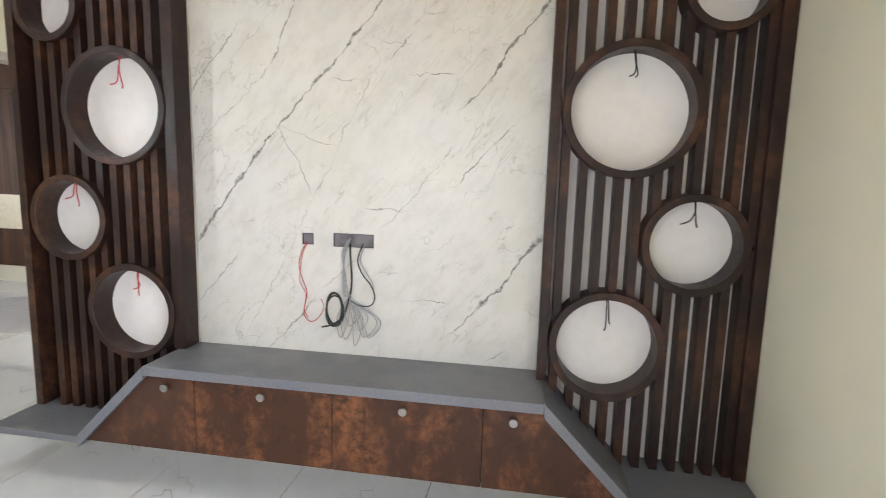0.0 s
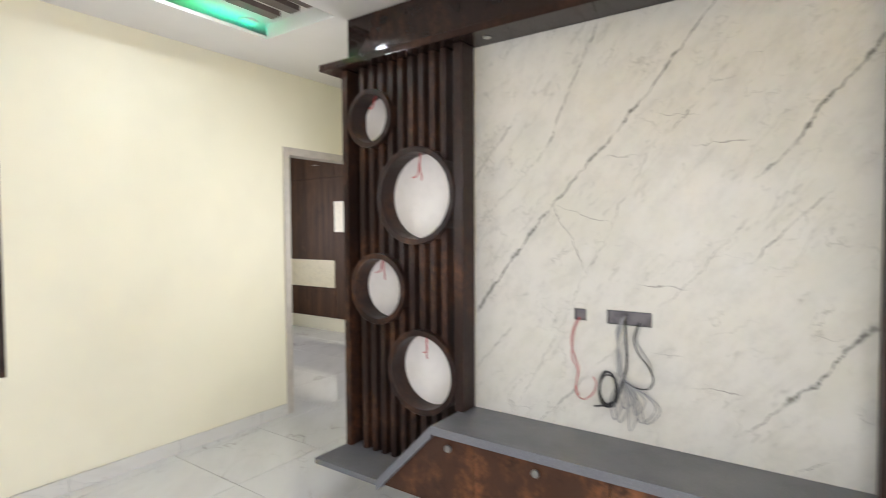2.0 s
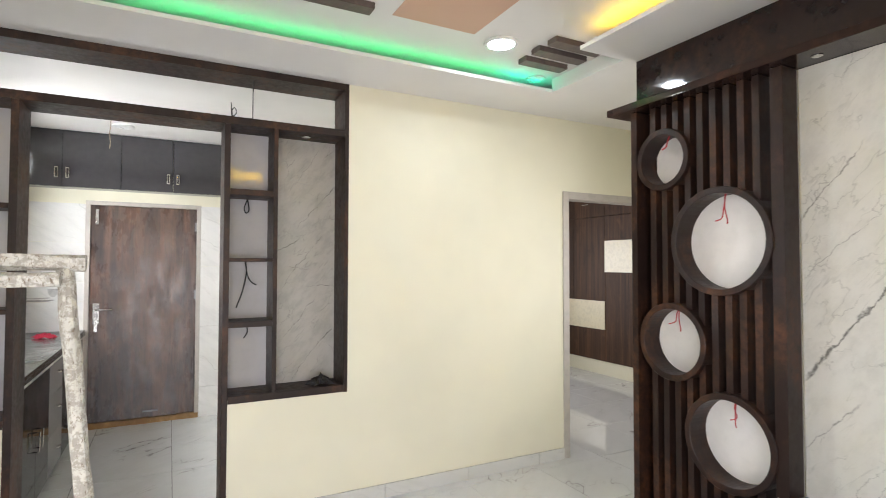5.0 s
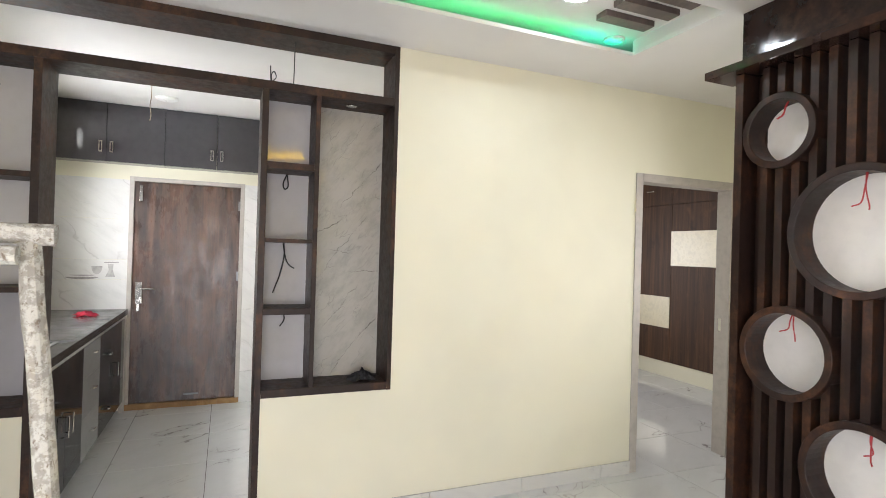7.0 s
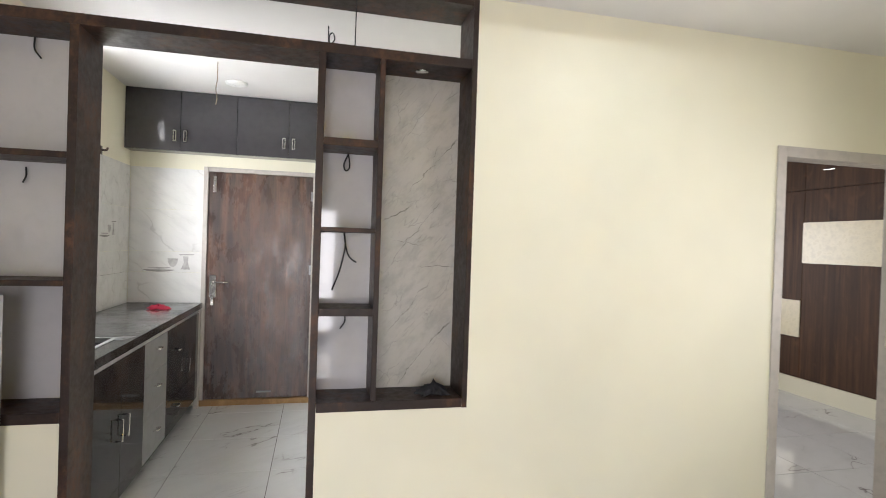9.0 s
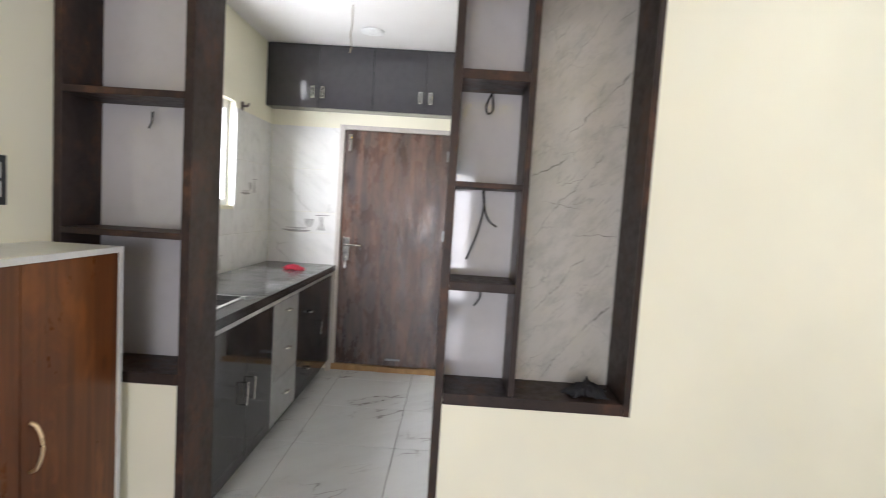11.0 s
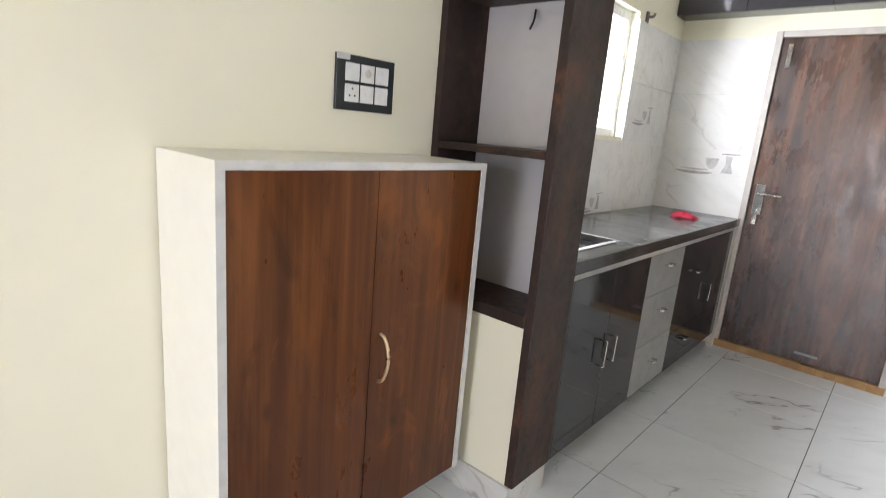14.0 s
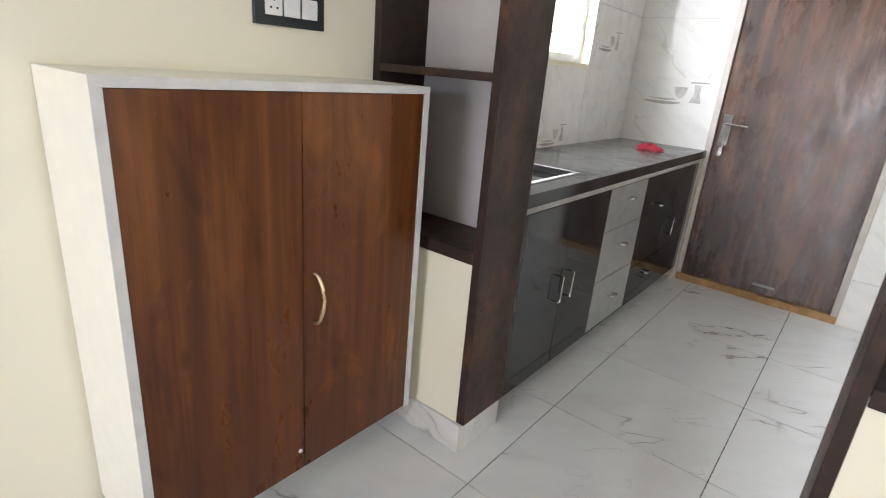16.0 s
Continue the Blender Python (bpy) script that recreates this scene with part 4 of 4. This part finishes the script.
for pts in ([(-3.745, 0.255, 1.545), (-3.725, 0.258, 1.47), (-3.72, 0.235, 1.36), (-3.72, 0.20, 1.26)], [(-3.742, 0.252, 1.54), (-3.72, 0.265, 1.46), (-3.715, 0.285, 1.42), (-3.71, 0.315, 1.40)],
            [(-3.74, 0.26, 1.935), (-3.72, 0.24, 1.88), (-3.72, 0.25, 1.85), (-3.72, 0.268, 1.87), (-3.74, 0.262, 1.935)], [(-3.74, 0.26, 1.157), (-3.72, 0.268, 1.11), (-3.72, 0.245, 1.07)],
            [(-3.74, -1.10, 2.35), (-3.72, -1.09, 2.29), (-3.71, -1.06, 2.25)], [(-3.74, -1.12, 1.78), (-3.72, -1.11, 1.74), (-3.715, -1.12, 1.71)]):
    solid("loose_wire", tube(bmesh.new(), pts, 0.0038), BLACK_WIRE, "short dark wire hanging in a divider shelf", "wire", "divider wires", "", True)
for pts in ([(-3.60, 0.155, 2.40), (-3.60, 0.15, 2.45), (-3.60, 0.165, 2.47), (-3.60, 0.175, 2.44), (-3.60, 0.150, 2.42), (-3.60, 0.145, 2.50)], [(-3.62, 0.235, 2.398), (-3.62, 0.25, 2.415), (-3.62, 0.275, 2.415), (-3.62, 0.29, 2.398)], [(-3.62, 0.27, 2.40), (-3.62, 0.272, 2.66)]):
    solid("loose_wire", tube(bmesh.new(), pts, 0.003), BLACK_WIRE, "thin dark wire above the divider cross bar", "wire", "divider wires", "", True)

# skirting
marble("skirting_tile", (0.62, 0.61, 0.58), (0.3, 0.28, 0.27), False, 20, 0.12, 0.9, "x")
SK = bpy.data.materials["skirting_tile"]
skirt = structure("baseboard", boxes((WX + 0.0005, WX + 0.006, 0.14, 2.619, 0.0, 0.086)), GROUT, "pale marble tile skirting with open joints")
for y0, y1 in ((0.14, 0.498), (0.501, 1.108), (1.111, 1.738), (1.741, 2.368), (2.371, 2.6185)):
    part("tile", boxes((WX + 0.0062, WX + 0.013, y0, y1, 0.0, 0.088), bevel=0.001), SK, skirt)
structure("baseboard_2", boxes((WX + 0.0005, WX + 0.012, -1.369, -0.8685, 0.0, 0.116), (WB - 0.002, WX + 0.012, -0.8685, -0.8565, 0.0, 0.116)), SK, "pale marble tile skirting")
structure("baseboard_3", boxes((-2.5, EX, SY + 0.0005, SY + 0.012, 0.0, 0.09)), SK, "pale marble tile skirting")

# ---- shoe cabinet and switch ----
shoe = thing("shoe_cabinet", "white wall-hung shoe cabinet with two red-brown wood doors", "cabinet")
CX0, CX1, CF, CB0, CZ0, CZ1 = -3.470, -2.570, -1.06, SY + 0.001, 0.130, 1.250
part("top", boxes((CX0 + 0.0202, CX1 - 0.0202, CB0, CF - 0.001, CZ1 - 0.020, CZ1), bevel=0.0015), CABINET_WHITE, shoe)
part("side", boxes((CX0, CX0 + 0.02, CB0, CF - 0.001, CZ0, CZ1), bevel=0.0015), CABINET_WHITE, shoe)
part("side", boxes((CX1 - 0.02, CX1, CB0, CF - 0.001, CZ0, CZ1), bevel=0.0015), CABINET_WHITE, shoe)
part("bottom", boxes((CX0 + 0.0205, CX1 - 0.0205, CB0, CF - 0.03, CZ0, CZ0 + 0.018)), CABINET_WHITE, shoe)
part("back", boxes((CX0 + 0.0205, CX1 - 0.0205, CB0, CB0 + 0.006, CZ0 + 0.019, CZ1 - 0.021)), CABINET_WHITE, shoe)
part("edging", boxes((CX0, CX1, CF - 0.0008, CF + 0.001, CZ1 - 0.021, CZ1), (CX0, CX0 + 0.021, CF - 0.0008, CF + 0.001, CZ0, CZ1 - 0.0212), (CX1 - 0.021, CX1, CF - 0.0008, CF + 0.001, CZ0, CZ1 - 0.0212)), EDGE_GREY, shoe, "pale grey edge strip")
dl = part("door", boxes((-3.013, CX1 - 0.0225, CF - 0.022, CF - 0.004, CZ0 + 0.002, CZ1 - 0.0225), bevel=0.001), WOOD, shoe, "red-brown wood-grain door")
dr = part("door", boxes((CX0 + 0.0225, -3.0155, CF - 0.022, CF - 0.004, CZ0 + 0.002, CZ1 - 0.0225), bevel=0.001), WOOD, shoe, "red-brown wood-grain door")
part("handle", tube(bmesh.new(), [(-3.050, CF - 0.004, 0.758), (-3.052, CF + 0.014, 0.748), (-3.056, CF + 0.026, 0.715), (-3.058, CF + 0.029, 0.682), (-3.056, CF + 0.026, 0.65), (-3.052, CF + 0.014, 0.617), (-3.050, CF - 0.004, 0.607)], 0.0055, 8), BRASS, dr, "curved pale brass handle", True)
part("magnet_dot", lathe(bmesh.new(), [(0.002, 0), (0.006, 0), (0.006, 0.004), (0.002, 0.004)], pose(-2.999, CF - 0.004, 0.20, -90), 12), WHITE_PLASTIC, dl)

sw = thing("switch_plate", "black switch plate with six white modules on the cream wall", "light switch")
part("plate", boxes((-3.312, -3.080, SY + 0.0005, SY + 0.011, 1.380, 1.545), bevel=0.002), BLACK_PLASTIC, sw)
for i in range(3):
    for j in range(2):
        x, z = -3.138 - 0.0595 * i, 1.495 - 0.062 * j
        mo = part("switch", boxes((x - 0.0265, x + 0.0265, SY + 0.0112, SY + 0.0165, z - 0.027, z + 0.026), bevel=0.002), WHITE_PLASTIC, sw)
        if (i, j) == (1, 0):
            part("regulator", lathe(bmesh.new(), [(0.002, 0), (0.013, 0), (0.011, 0.004), (0.002, 0.005)], pose(x, SY + 0.0165, z, -90), 16), EDGE_GREY, mo, "small round grey regulator knob")
        if (i, j) == (0, 1):
            for dx, dz in ((0, 0.012), (-0.010, -0.008), (0.010, -0.008)):
                part("pin_hole", lathe(bmesh.new(), [(0.0006, 0), (0.0034, 0), (0.0034, 0.0006), (0.0006, 0.0006)], pose(x + dx, SY + 0.0166, z + dz, -90), 10), BLACK_PLASTIC, mo, "dark socket pin hole")
sm = part("plastic_film", boxes((-3.125, -3.078, SY + 0.0125, SY + 0.0165, 1.528, 1.546)), EDGE_GREY, sw, "torn grey protective film")

# ---- kitchen ----
kd = door_frame("door_2", KX - 0.09, KX + 0.012, -0.868, 0.108, 2.122, 0.038, FRAME_PAINT, "greige painted frame of the kitchen back door")
leaf = part("leaf", boxes((KX - 0.045, KX - 0.006, -0.829, 0.069, 0.055, 2.082), bevel=0.002), DOOR_WOOD, kd, "closed dark streaked wood-look door leaf")
lock = part("lock_plate", boxes((KX - 0.0055, KX + 0.007, -0.800, -0.745, 0.965, 1.165), bevel=0.003), CHROME, kd, "brushed steel lock plate")
part("lever", tube(bmesh.new(), [(KX - 0.002, -0.772, 1.105), (KX + 0.045, -0.772, 1.105), (KX + 0.048, -0.75, 1.105), (KX + 0.046, -0.64, 1.103)], 0.0085, 10, 3), CHROME, lock, "", True)
part("key", boxes((KX + 0.0072, KX + 0.03, -0.776, -0.769, 0.985, 1.0), (KX + 0.018, KX + 0.021, -0.785, -0.760, 0.90, 0.985)), CHROME, lock)
part("tower_bolt", boxes((KX - 0.0055, KX + 0.006, -0.788, -0.762, 1.90, 2.045), (KX + 0.0065, KX + 0.016, -0.785, -0.765, 2.00, 2.03), bevel=0.002), CHROME, kd, "steel bolt at the head of the leaf")
part("hinge", boxes((KX - 0.0055, KX + 0.004, 0.052, 0.0685, 1.18, 1.27), (KX - 0.0055, KX + 0.004, 0.052, 0.0685, 1.86, 1.95)), SILVER, kd, "steel hinge")
part("door_stopper", boxes((KX - 0.0055, KX + 0.008, -0.38, -0.25, 0.105, 0.122), bevel=0.003), SILVER, kd, "small steel fitting")
bm = bmesh.new()
rnd = random.Random(11)
y = -0.86
while y < 0.10:
    w = min(rnd.uniform(0.05, 0.16), 0.104 - y)
    box(bm, KX - 0.045, KX + 0.010 + rnd.uniform(0, 0.012), y, y + w, 0.0, 0.050 + rnd.uniform(-0.006, 0.004), 0.002)
    y += w + 0.0005
part("sill", bm, GOLD_WOOD, kd, "rough golden timber sill")

win = tagged(new("window_1"), "white framed kitchen window over the worktop", "window", "", "structure")
y0, y1 = KS - 0.10, KS - 0.05
part("window_frame", holed(bmesh.new(), "y", y0, y1, -5.359, -4.531, 1.391, 2.129, [(-5.315, -4.955, 1.435, 2.075), (-4.915, -4.575, 1.435, 2.075)]), WHITE_PLASTIC, win)
for a, b in ((-5.314, -4.956), (-4.914, -4.576)):
    pane = part("pane", boxes((a, b, KS - 0.078, KS - 0.074, 1.436, 2.074)), GLASS, win)
    pane.visible_shadow = False
for z in (1.545, 1.865):
    part("grille_bar", tube(bmesh.new(), [(-5.359, KS - 0.115, z), (-4.531, KS - 0.115, z)], 0.006, 8, 1), WHITE_PLASTIC, win)

TOPZ, CFY = 0.920, -0.862
work = thing("worktop", "dusty black granite kitchen worktop", "worktop")
bmw = bmesh.new()
sink_hole = (-4.36, -3.92, -1.28, -0.955)
for r in ((KX + 0.014, sink_hole[0], KS + 0.012, CFY + 0.012), (sink_hole[1], WB - 0.006, KS + 0.012, CFY + 0.012), (sink_hole[0], sink_hole[1], KS + 0.012, sink_hole[2]), (sink_hole[0], sink_hole[1], sink_hole[3], CFY + 0.012)):
    box(bmw, r[0], r[1], r[2], r[3], TOPZ - 0.022, TOPZ)
part("slab", bmw, BLACK_GRANITE, work)
part("nosing", boxes((KX + 0.014, WB - 0.006, CFY - 0.004, CFY + 0.013, TOPZ - 0.048, TOPZ + 0.001), bevel=0.003), NOSING, work)
sink = thing("sink", "stainless steel sink let into the worktop", "sink")
a, b, c, d = sink_hole
part("rim", boxes((a - 0.010, a + 0.012, c - 0.010, d + 0.010, TOPZ + 0.0005, TOPZ + 0.004), (b - 0.012, b + 0.010, c - 0.010, d + 0.010, TOPZ + 0.0005, TOPZ + 0.004), (a + 0.012, b - 0.012, c - 0.010, c + 0.012, TOPZ + 0.0005, TOPZ + 0.004), (a + 0.012, b - 0.012, d - 0.012, d + 0.010, TOPZ + 0.0005, TOPZ + 0.004)), STEEL, sink)
bmb = bmesh.new()
box(bmb, a + 0.011, b - 0.011, c + 0.011, d - 0.011, TOPZ - 0.18, TOPZ + 0.002, 0.0)
bmesh.ops.delete(bmb, geom=[f for f in bmb.faces if f.normal.z > 0.9], context="FACES")
bmesh.ops.solidify(bmb, geom=list(bmb.faces), thickness=0.0012)
part("bowl", bmb, STEEL, sink)
crumple("cloth", (-5.60, -1.07, TOPZ), (0.15, 0.20, 0.058), RED_CLOTH, "crumpled red cloth on the worktop", "cloth", 5.1)


def pull(x, z, length, parent, upright=True, radius=0.0042):
    y = CFY
    o = length / 2
    pts = [(x, y, z + o), (x, y + 0.028, z + o), (x, y + 0.028, z - o), (x, y, z - o)] if upright else [(x - o, y, z), (x - o, y + 0.026, z), (x + o, y + 0.026, z), (x + o, y, z)]
    part("handle", tube(bmesh.new(), pts, radius, 8, 1), CHROME, parent, "chrome bar handle", True)


def knob_pull(x, z, parent):
    pull(x, z, 0.056, parent, False, 0.006)


def base_unit(x0, x1, label, mat):
    t = thing("base_cabinet", label, "kitchen cabinet", "units under the worktop")
    part("body", boxes((x0, x1, KS + 0.012, CFY - 0.020, 0.10, TOPZ - 0.0225)), LOFT, t)
    part("rail", boxes((x0, x1, CFY - 0.019, CFY - 0.001, 0.845, TOPZ - 0.0485)), RAIL_GREY, t, "pale grey top rail")
    return t


u1 = base_unit(-4.560, -3.790, "charcoal gloss kitchen cabinet with two doors", CHARCOAL)
for x0, x1, hx in ((-4.558, -4.182, -4.225), (-4.178, -3.815, -4.130)):
    d = part("door", boxes((x0, x1, CFY - 0.019, CFY, 0.105, 0.842), bevel=0.0012), CHARCOAL, u1, "charcoal high-gloss door")
    pull(hx, 0.475, 0.115, d)
part("end_strip", boxes((-3.813, -3.790, CFY - 0.019, CFY, 0.105, 0.842)), LOFT, u1)
u2 = base_unit(-5.045, -4.5605, "silver-grey kitchen unit with three drawers", SILVER)
for z0, z1, kz in ((0.633, 0.842, 0.775), (0.373, 0.629, 0.535), (0.105, 0.369, 0.250)):
    d = part("drawer", boxes((-5.043, -4.5625, CFY - 0.019, CFY, z0, z1), bevel=0.0012), SILVER, u2, "silver-grey drawer front")
    knob_pull(-4.80, kz, d)
u3 = base_unit(-6.02, -5.0455, "charcoal gloss kitchen unit with drawer and doors", CHARCOAL)
d = part("door", boxes((-5.53, -5.047, CFY - 0.019, CFY, 0.335, 0.842), bevel=0.0012), CHARCOAL, u3, "charcoal high-gloss door")
knob_pull(-5.31, 0.665, d)
d = part("door", boxes((-6.018, -5.533, CFY - 0.019, CFY, 0.335, 0.842), bevel=0.0012), CHARCOAL, u3, "charcoal high-gloss door")
pull(-5.60, 0.485, 0.105, d)
d = part("drawer", boxes((-6.018, -5.047, CFY - 0.019, CFY, 0.105, 0.331), bevel=0.0012), CHARCOAL, u3, "charcoal high-gloss drawer front")
knob_pull(-5.31, 0.250, d)
part("end_post", boxes((-6.085, -6.0205, CFY - 0.03, CFY + 0.006, 0.0, TOPZ - 0.049)), FRAME_PAINT, u3, "greige upright strip beside the door")
structure("trim_plinth", boxes((-6.02, -3.80, CFY - 0.09, CFY - 0.07, 0.0, 0.0995)), LOFT, "dark recessed plinth")

# loft cupboards over the back door
LX, LZ0 = KX + 0.17, 2.220
for x0, x1, hs in ((-1.455, -1.031, 1), (-1.029, -0.582, -1), (-0.580, -0.151, 1), (-0.149, 0.310, -1), (0.312, 0.75, 1), (0.752, 1.195, -1)):
    t = thing("wall_cabinet", "charcoal loft cupboard over the kitchen door", "cupboard", "loft cupboards")
    part("body", boxes((KX + 0.001, LX - 0.020, x0, x1, LZ0, KZ - 0.001)), LOFT, t)
    d = part("door", boxes((LX - 0.0195, LX, x0 + 0.001, x1 - 0.001, LZ0 + 0.001, KZ - 0.004), bevel=0.0012), LOFT, t)
    hy = x1 - 0.040 if hs > 0 else x0 + 0.040
    part("handle", boxes((LX + 0.014, LX + 0.020, hy - 0.013, hy - 0.007, 2.296, 2.392), (LX + 0.014, LX + 0.020, hy + 0.007, hy + 0.013, 2.296, 2.392), (LX, LX + 0.020, hy - 0.0069, hy + 0.0069, 2.296, 2.304), (LX, LX + 0.020, hy - 0.0069, hy + 0.0069, 2.384, 2.392)), CHROME, d, "open rectangular chrome handle")

# round vent hole near the kitchen ceiling
vent = thing("wall_vent", "round open vent hole in a white surround on the kitchen wall", "vent")
bm = bmesh.new()
loops = []
for yv in (KS - 0.14, KS + 0.004):
    for square in (False, True):
        loop = []
        for k in range(40):
            a = 2 * math.pi * (k + 0.5) / 40
            r = 0.109 / max(abs(math.cos(a)), abs(math.sin(a))) if square else 0.103
            loop.append(bm.verts.new((-4.875 + r * math.cos(a), yv, 2.57 + r * math.sin(a))))
        loops.append(loop)
for a, b in ((0, 1), (1, 3), (3, 2), (2, 0)):
    for k in range(40):
        bm.faces.new((loops[a][k], loops[a][(k + 1) % 40], loops[b][(k + 1) % 40], loops[b][k]))
bmesh.ops.recalc_face_normals(bm, faces=bm.faces)
part("surround", bm, WHITE_CEILING, vent)

# kitchen ceiling fittings
solid("hanging_wire", tube(bmesh.new(), [(-5.05, -0.592, KZ), (-5.05, -0.592, 2.66), (-5.05, -0.593, 2.60), (-5.05, -0.600, 2.54), (-5.05, -0.592, 2.48), (-5.05, -0.598, 2.43)], 0.0032), BROWN_WIRE, "thin brown wire hanging from the kitchen ceiling", "wire", "", "", True)
solid("ceiling_rose", lathe(bmesh.new(), [(0.01, 0.0), (0.085, 0.0), (0.083, -0.010), (0.06, -0.018), (0.01, -0.02)], pose(-5.54, -0.54, KZ), 28), WHITE_PLASTIC, "round white cover plate on the kitchen ceiling", "ceiling rose", "", "", True)

hook = thing("wall_hook", "small brown fitting on the kitchen wall beside the window", "hook")
part("plate", boxes((-5.475, -5.445, KS + 0.0005, KS + 0.012, 2.085, 2.15), bevel=0.002), CEILING_BAR, hook)
part("peg", tube(bmesh.new(), [(-5.46, KS + 0.010, 2.12), (-5.46, KS + 0.045, 2.12), (-5.46, KS + 0.05, 2.14)], 0.008, 8, 3), CEILING_BAR, hook, "", True)

# ---- trestle ladder ----
lad = thing("trestle_ladder", "paint-spattered rough timber trestle ladder standing on the floor", "ladder")


def pole(name, a, b, r, seed, steps=14, flat=1.0):
    bm = bmesh.new()
    A, B2 = Vector(a), Vector(b)
    rings = []
    for i in range(steps + 1):
        t = i / steps
        p = A.lerp(B2, t)
        d = (B2 - A).normalized()
        u = d.cross(Vector((1, 0.01, 0.02))).normalized() if abs(d.x) < 0.9 else d.cross(Vector((0, 0, 1))).normalized()
        v = d.cross(u)
        ring = []
        for k in range(12):
            an = 2 * math.pi * k / 12
            rr = r * (1 + 0.26 * noise.noise(Vector((math.cos(an) * 1.3 + seed, math.sin(an) * 1.3, t * 9 * (B2 - A).length))))
            ring.append(bm.verts.new(p + rr * (math.cos(an) * u + flat * math.sin(an) * v)))
        rings.append(ring)
    for p, q in zip(rings, rings[1:]):
        for k in range(12):
            bm.faces.new((p[k], p[(k + 1) % 12], q[(k + 1) % 12], q[k]))
    bm.faces.new(rings[0])
    bm.faces.new(rings[-1])
    bmesh.ops.recalc_face_normals(bm, faces=bm.faces)
    part(name, bm, OLD_WOOD, lad)


pole("leg", (-1.84, -0.266, 0.018), (-1.84, -0.400, 1.515), 0.0195, 1.0, 30)
pole("leg", (-1.84, -1.02, 0.018), (-1.84, -0.96, 1.515), 0.0225, 2.0, 30)
pole("leg", (-1.36, -0.58, 0.018), (-1.78, -0.54, 1.515), 0.020, 3.0, 30)
pole("leg", (-1.36, -1.02, 0.018), (-1.78, -0.93, 1.515), 0.020, 4.0, 30)
pole("rung", (-1.835, -0.355, 1.530), (-1.835, -1.02, 1.545), 0.021, 5.0, 14, 0.9)
pole("rung", (-1.785, -0.40, 1.490), (-1.785, -0.99, 1.490), 0.018, 6.0, 14, 0.9)
pole("rung", (-1.875, -0.34, 0.40), (-1.875, -1.03, 0.40), 0.018, 7.0)

# ---- tiles ----
PITCH, GX, GY = 0.61, -4.04, -0.74
tile_mesh = mesh_of("tile", boxes((-0.3031, 0.3031, -0.3031, 0.3031, -0.008, 0.0), bevel=0.0008), FLOOR_TILE)
for i in range(-6, 9):
    for j in range(-2, 11):
        x, y = GX + PITCH * (i + 0.5), GY + PITCH * (j + 0.5)
        inside = (-3.8 < x < 1.2 and -1.7 < y < 2.4) or (-3.8 < x < -2.2 and y < 4.0) or (-6.4 < x < -3.5 and -1.8 < y < 1.5) or (-7.6 < x < -3.5 and 1.2 < y < 5.7)
        if inside:
            t = new("tile", tile_mesh)
            t.parent = floor
            t.location = (x, y, 0.0)

wk = bpy.data.objects["wall_kitchen_west"]
ws = bpy.data.objects["wall_kitchen_south"]


def wall_tile(parent, axis, u0, u1, z0, z1):
    bm = boxes((KX + 0.0005, KX + 0.009, u0 + 0.001, u1 - 0.001, z0 + 0.001, z1 - 0.001)) if axis == "x" else boxes((u0 + 0.001, u1 - 0.001, KS + 0.0005, KS + 0.009, z0 + 0.001, z1 - 0.001))
    c = Vector((KX if axis == "x" else (u0 + u1) / 2, (u0 + u1) / 2 if axis == "x" else KS, (z0 + z1) / 2))
    bmesh.ops.translate(bm, verts=bm.verts, vec=-c)
    t = new("tile", mesh_of("tile", bm, WALL_TILE))
    t.parent = parent
    t.location = c


for z0, z1 in ((0.90, 1.185), (1.185, 1.365), (1.365, 1.73), (1.73, 2.09)):
    wall_tile(wk, "x", KS + 0.01, -0.863, z0, z1)
    for u0, u1 in ((-6.089, -5.362), (-4.525, WB)) if z0 > 1.2 else ((-6.089, -5.362), (-5.360, -4.527), (-4.525, WB)):
        wall_tile(ws, "y", u0, u1, z0, z1)
for z0, z1 in ((0.0, 0.30), (0.30, 0.905), (0.905, 1.51), (1.51, 2.115)):
    wall_tile(wk, "x", 0.105, 0.66, z0, z1)
    wall_tile(wk, "x", 0.662, 1.20, z0, z1)


# printed crockery on the band tiles
def print_group(u0, z0, axis, size=1.0):
    t = thing("tile_print", "faint grey crockery picture printed on glossy wall tiles", "tile print", "printed wall tiles")

    def flat(pts):
        bm = bmesh.new()
        vs = [bm.verts.new((KX + 0.0112, u0 + size * u, z0 + size * v) if axis == "x" else (u0 - size * u, KS + 0.0112, z0 + size * v)) for u, v in pts]
        bm.faces.new(vs)
        bmesh.ops.recalc_face_normals(bm, faces=bm.faces)
        return bm

    arc = lambda cu, cv, a, h, k0, k1: [(cu + a * math.cos(math.pi * k / 12), cv + h * math.sin(math.pi * k / 12)) for k in range(k0, k1)]
    part("saucer", flat(arc(0.0, 0.022, 0.125, 0.020, 12, 25)), DARK_PRINT, t)
    part("saucer", flat(arc(0.0, 0.042, 0.095, 0.014, 12, 25)), BROWN_PRINT, t)
    part("cup", flat(arc(0.11, 0.120, 0.042, 0.075, 12, 25)), BROWN_PRINT, t)
    part("jug", flat([(0.175, 0.025), (0.250, 0.025), (0.232, 0.085), (0.236, 0.140), (0.190, 0.140), (0.200, 0.085)]), BROWN_PRINT, t)
    part("rim", flat([(0.165, 0.148), (0.275, 0.152), (0.285, 0.160), (0.160, 0.156)]), DARK_PRINT, t)


print_group(-1.21, 1.185, "x")
print_group(-5.56, 1.475, "y", 0.8)
print_group(-4.98, 0.925, "y", 0.75)
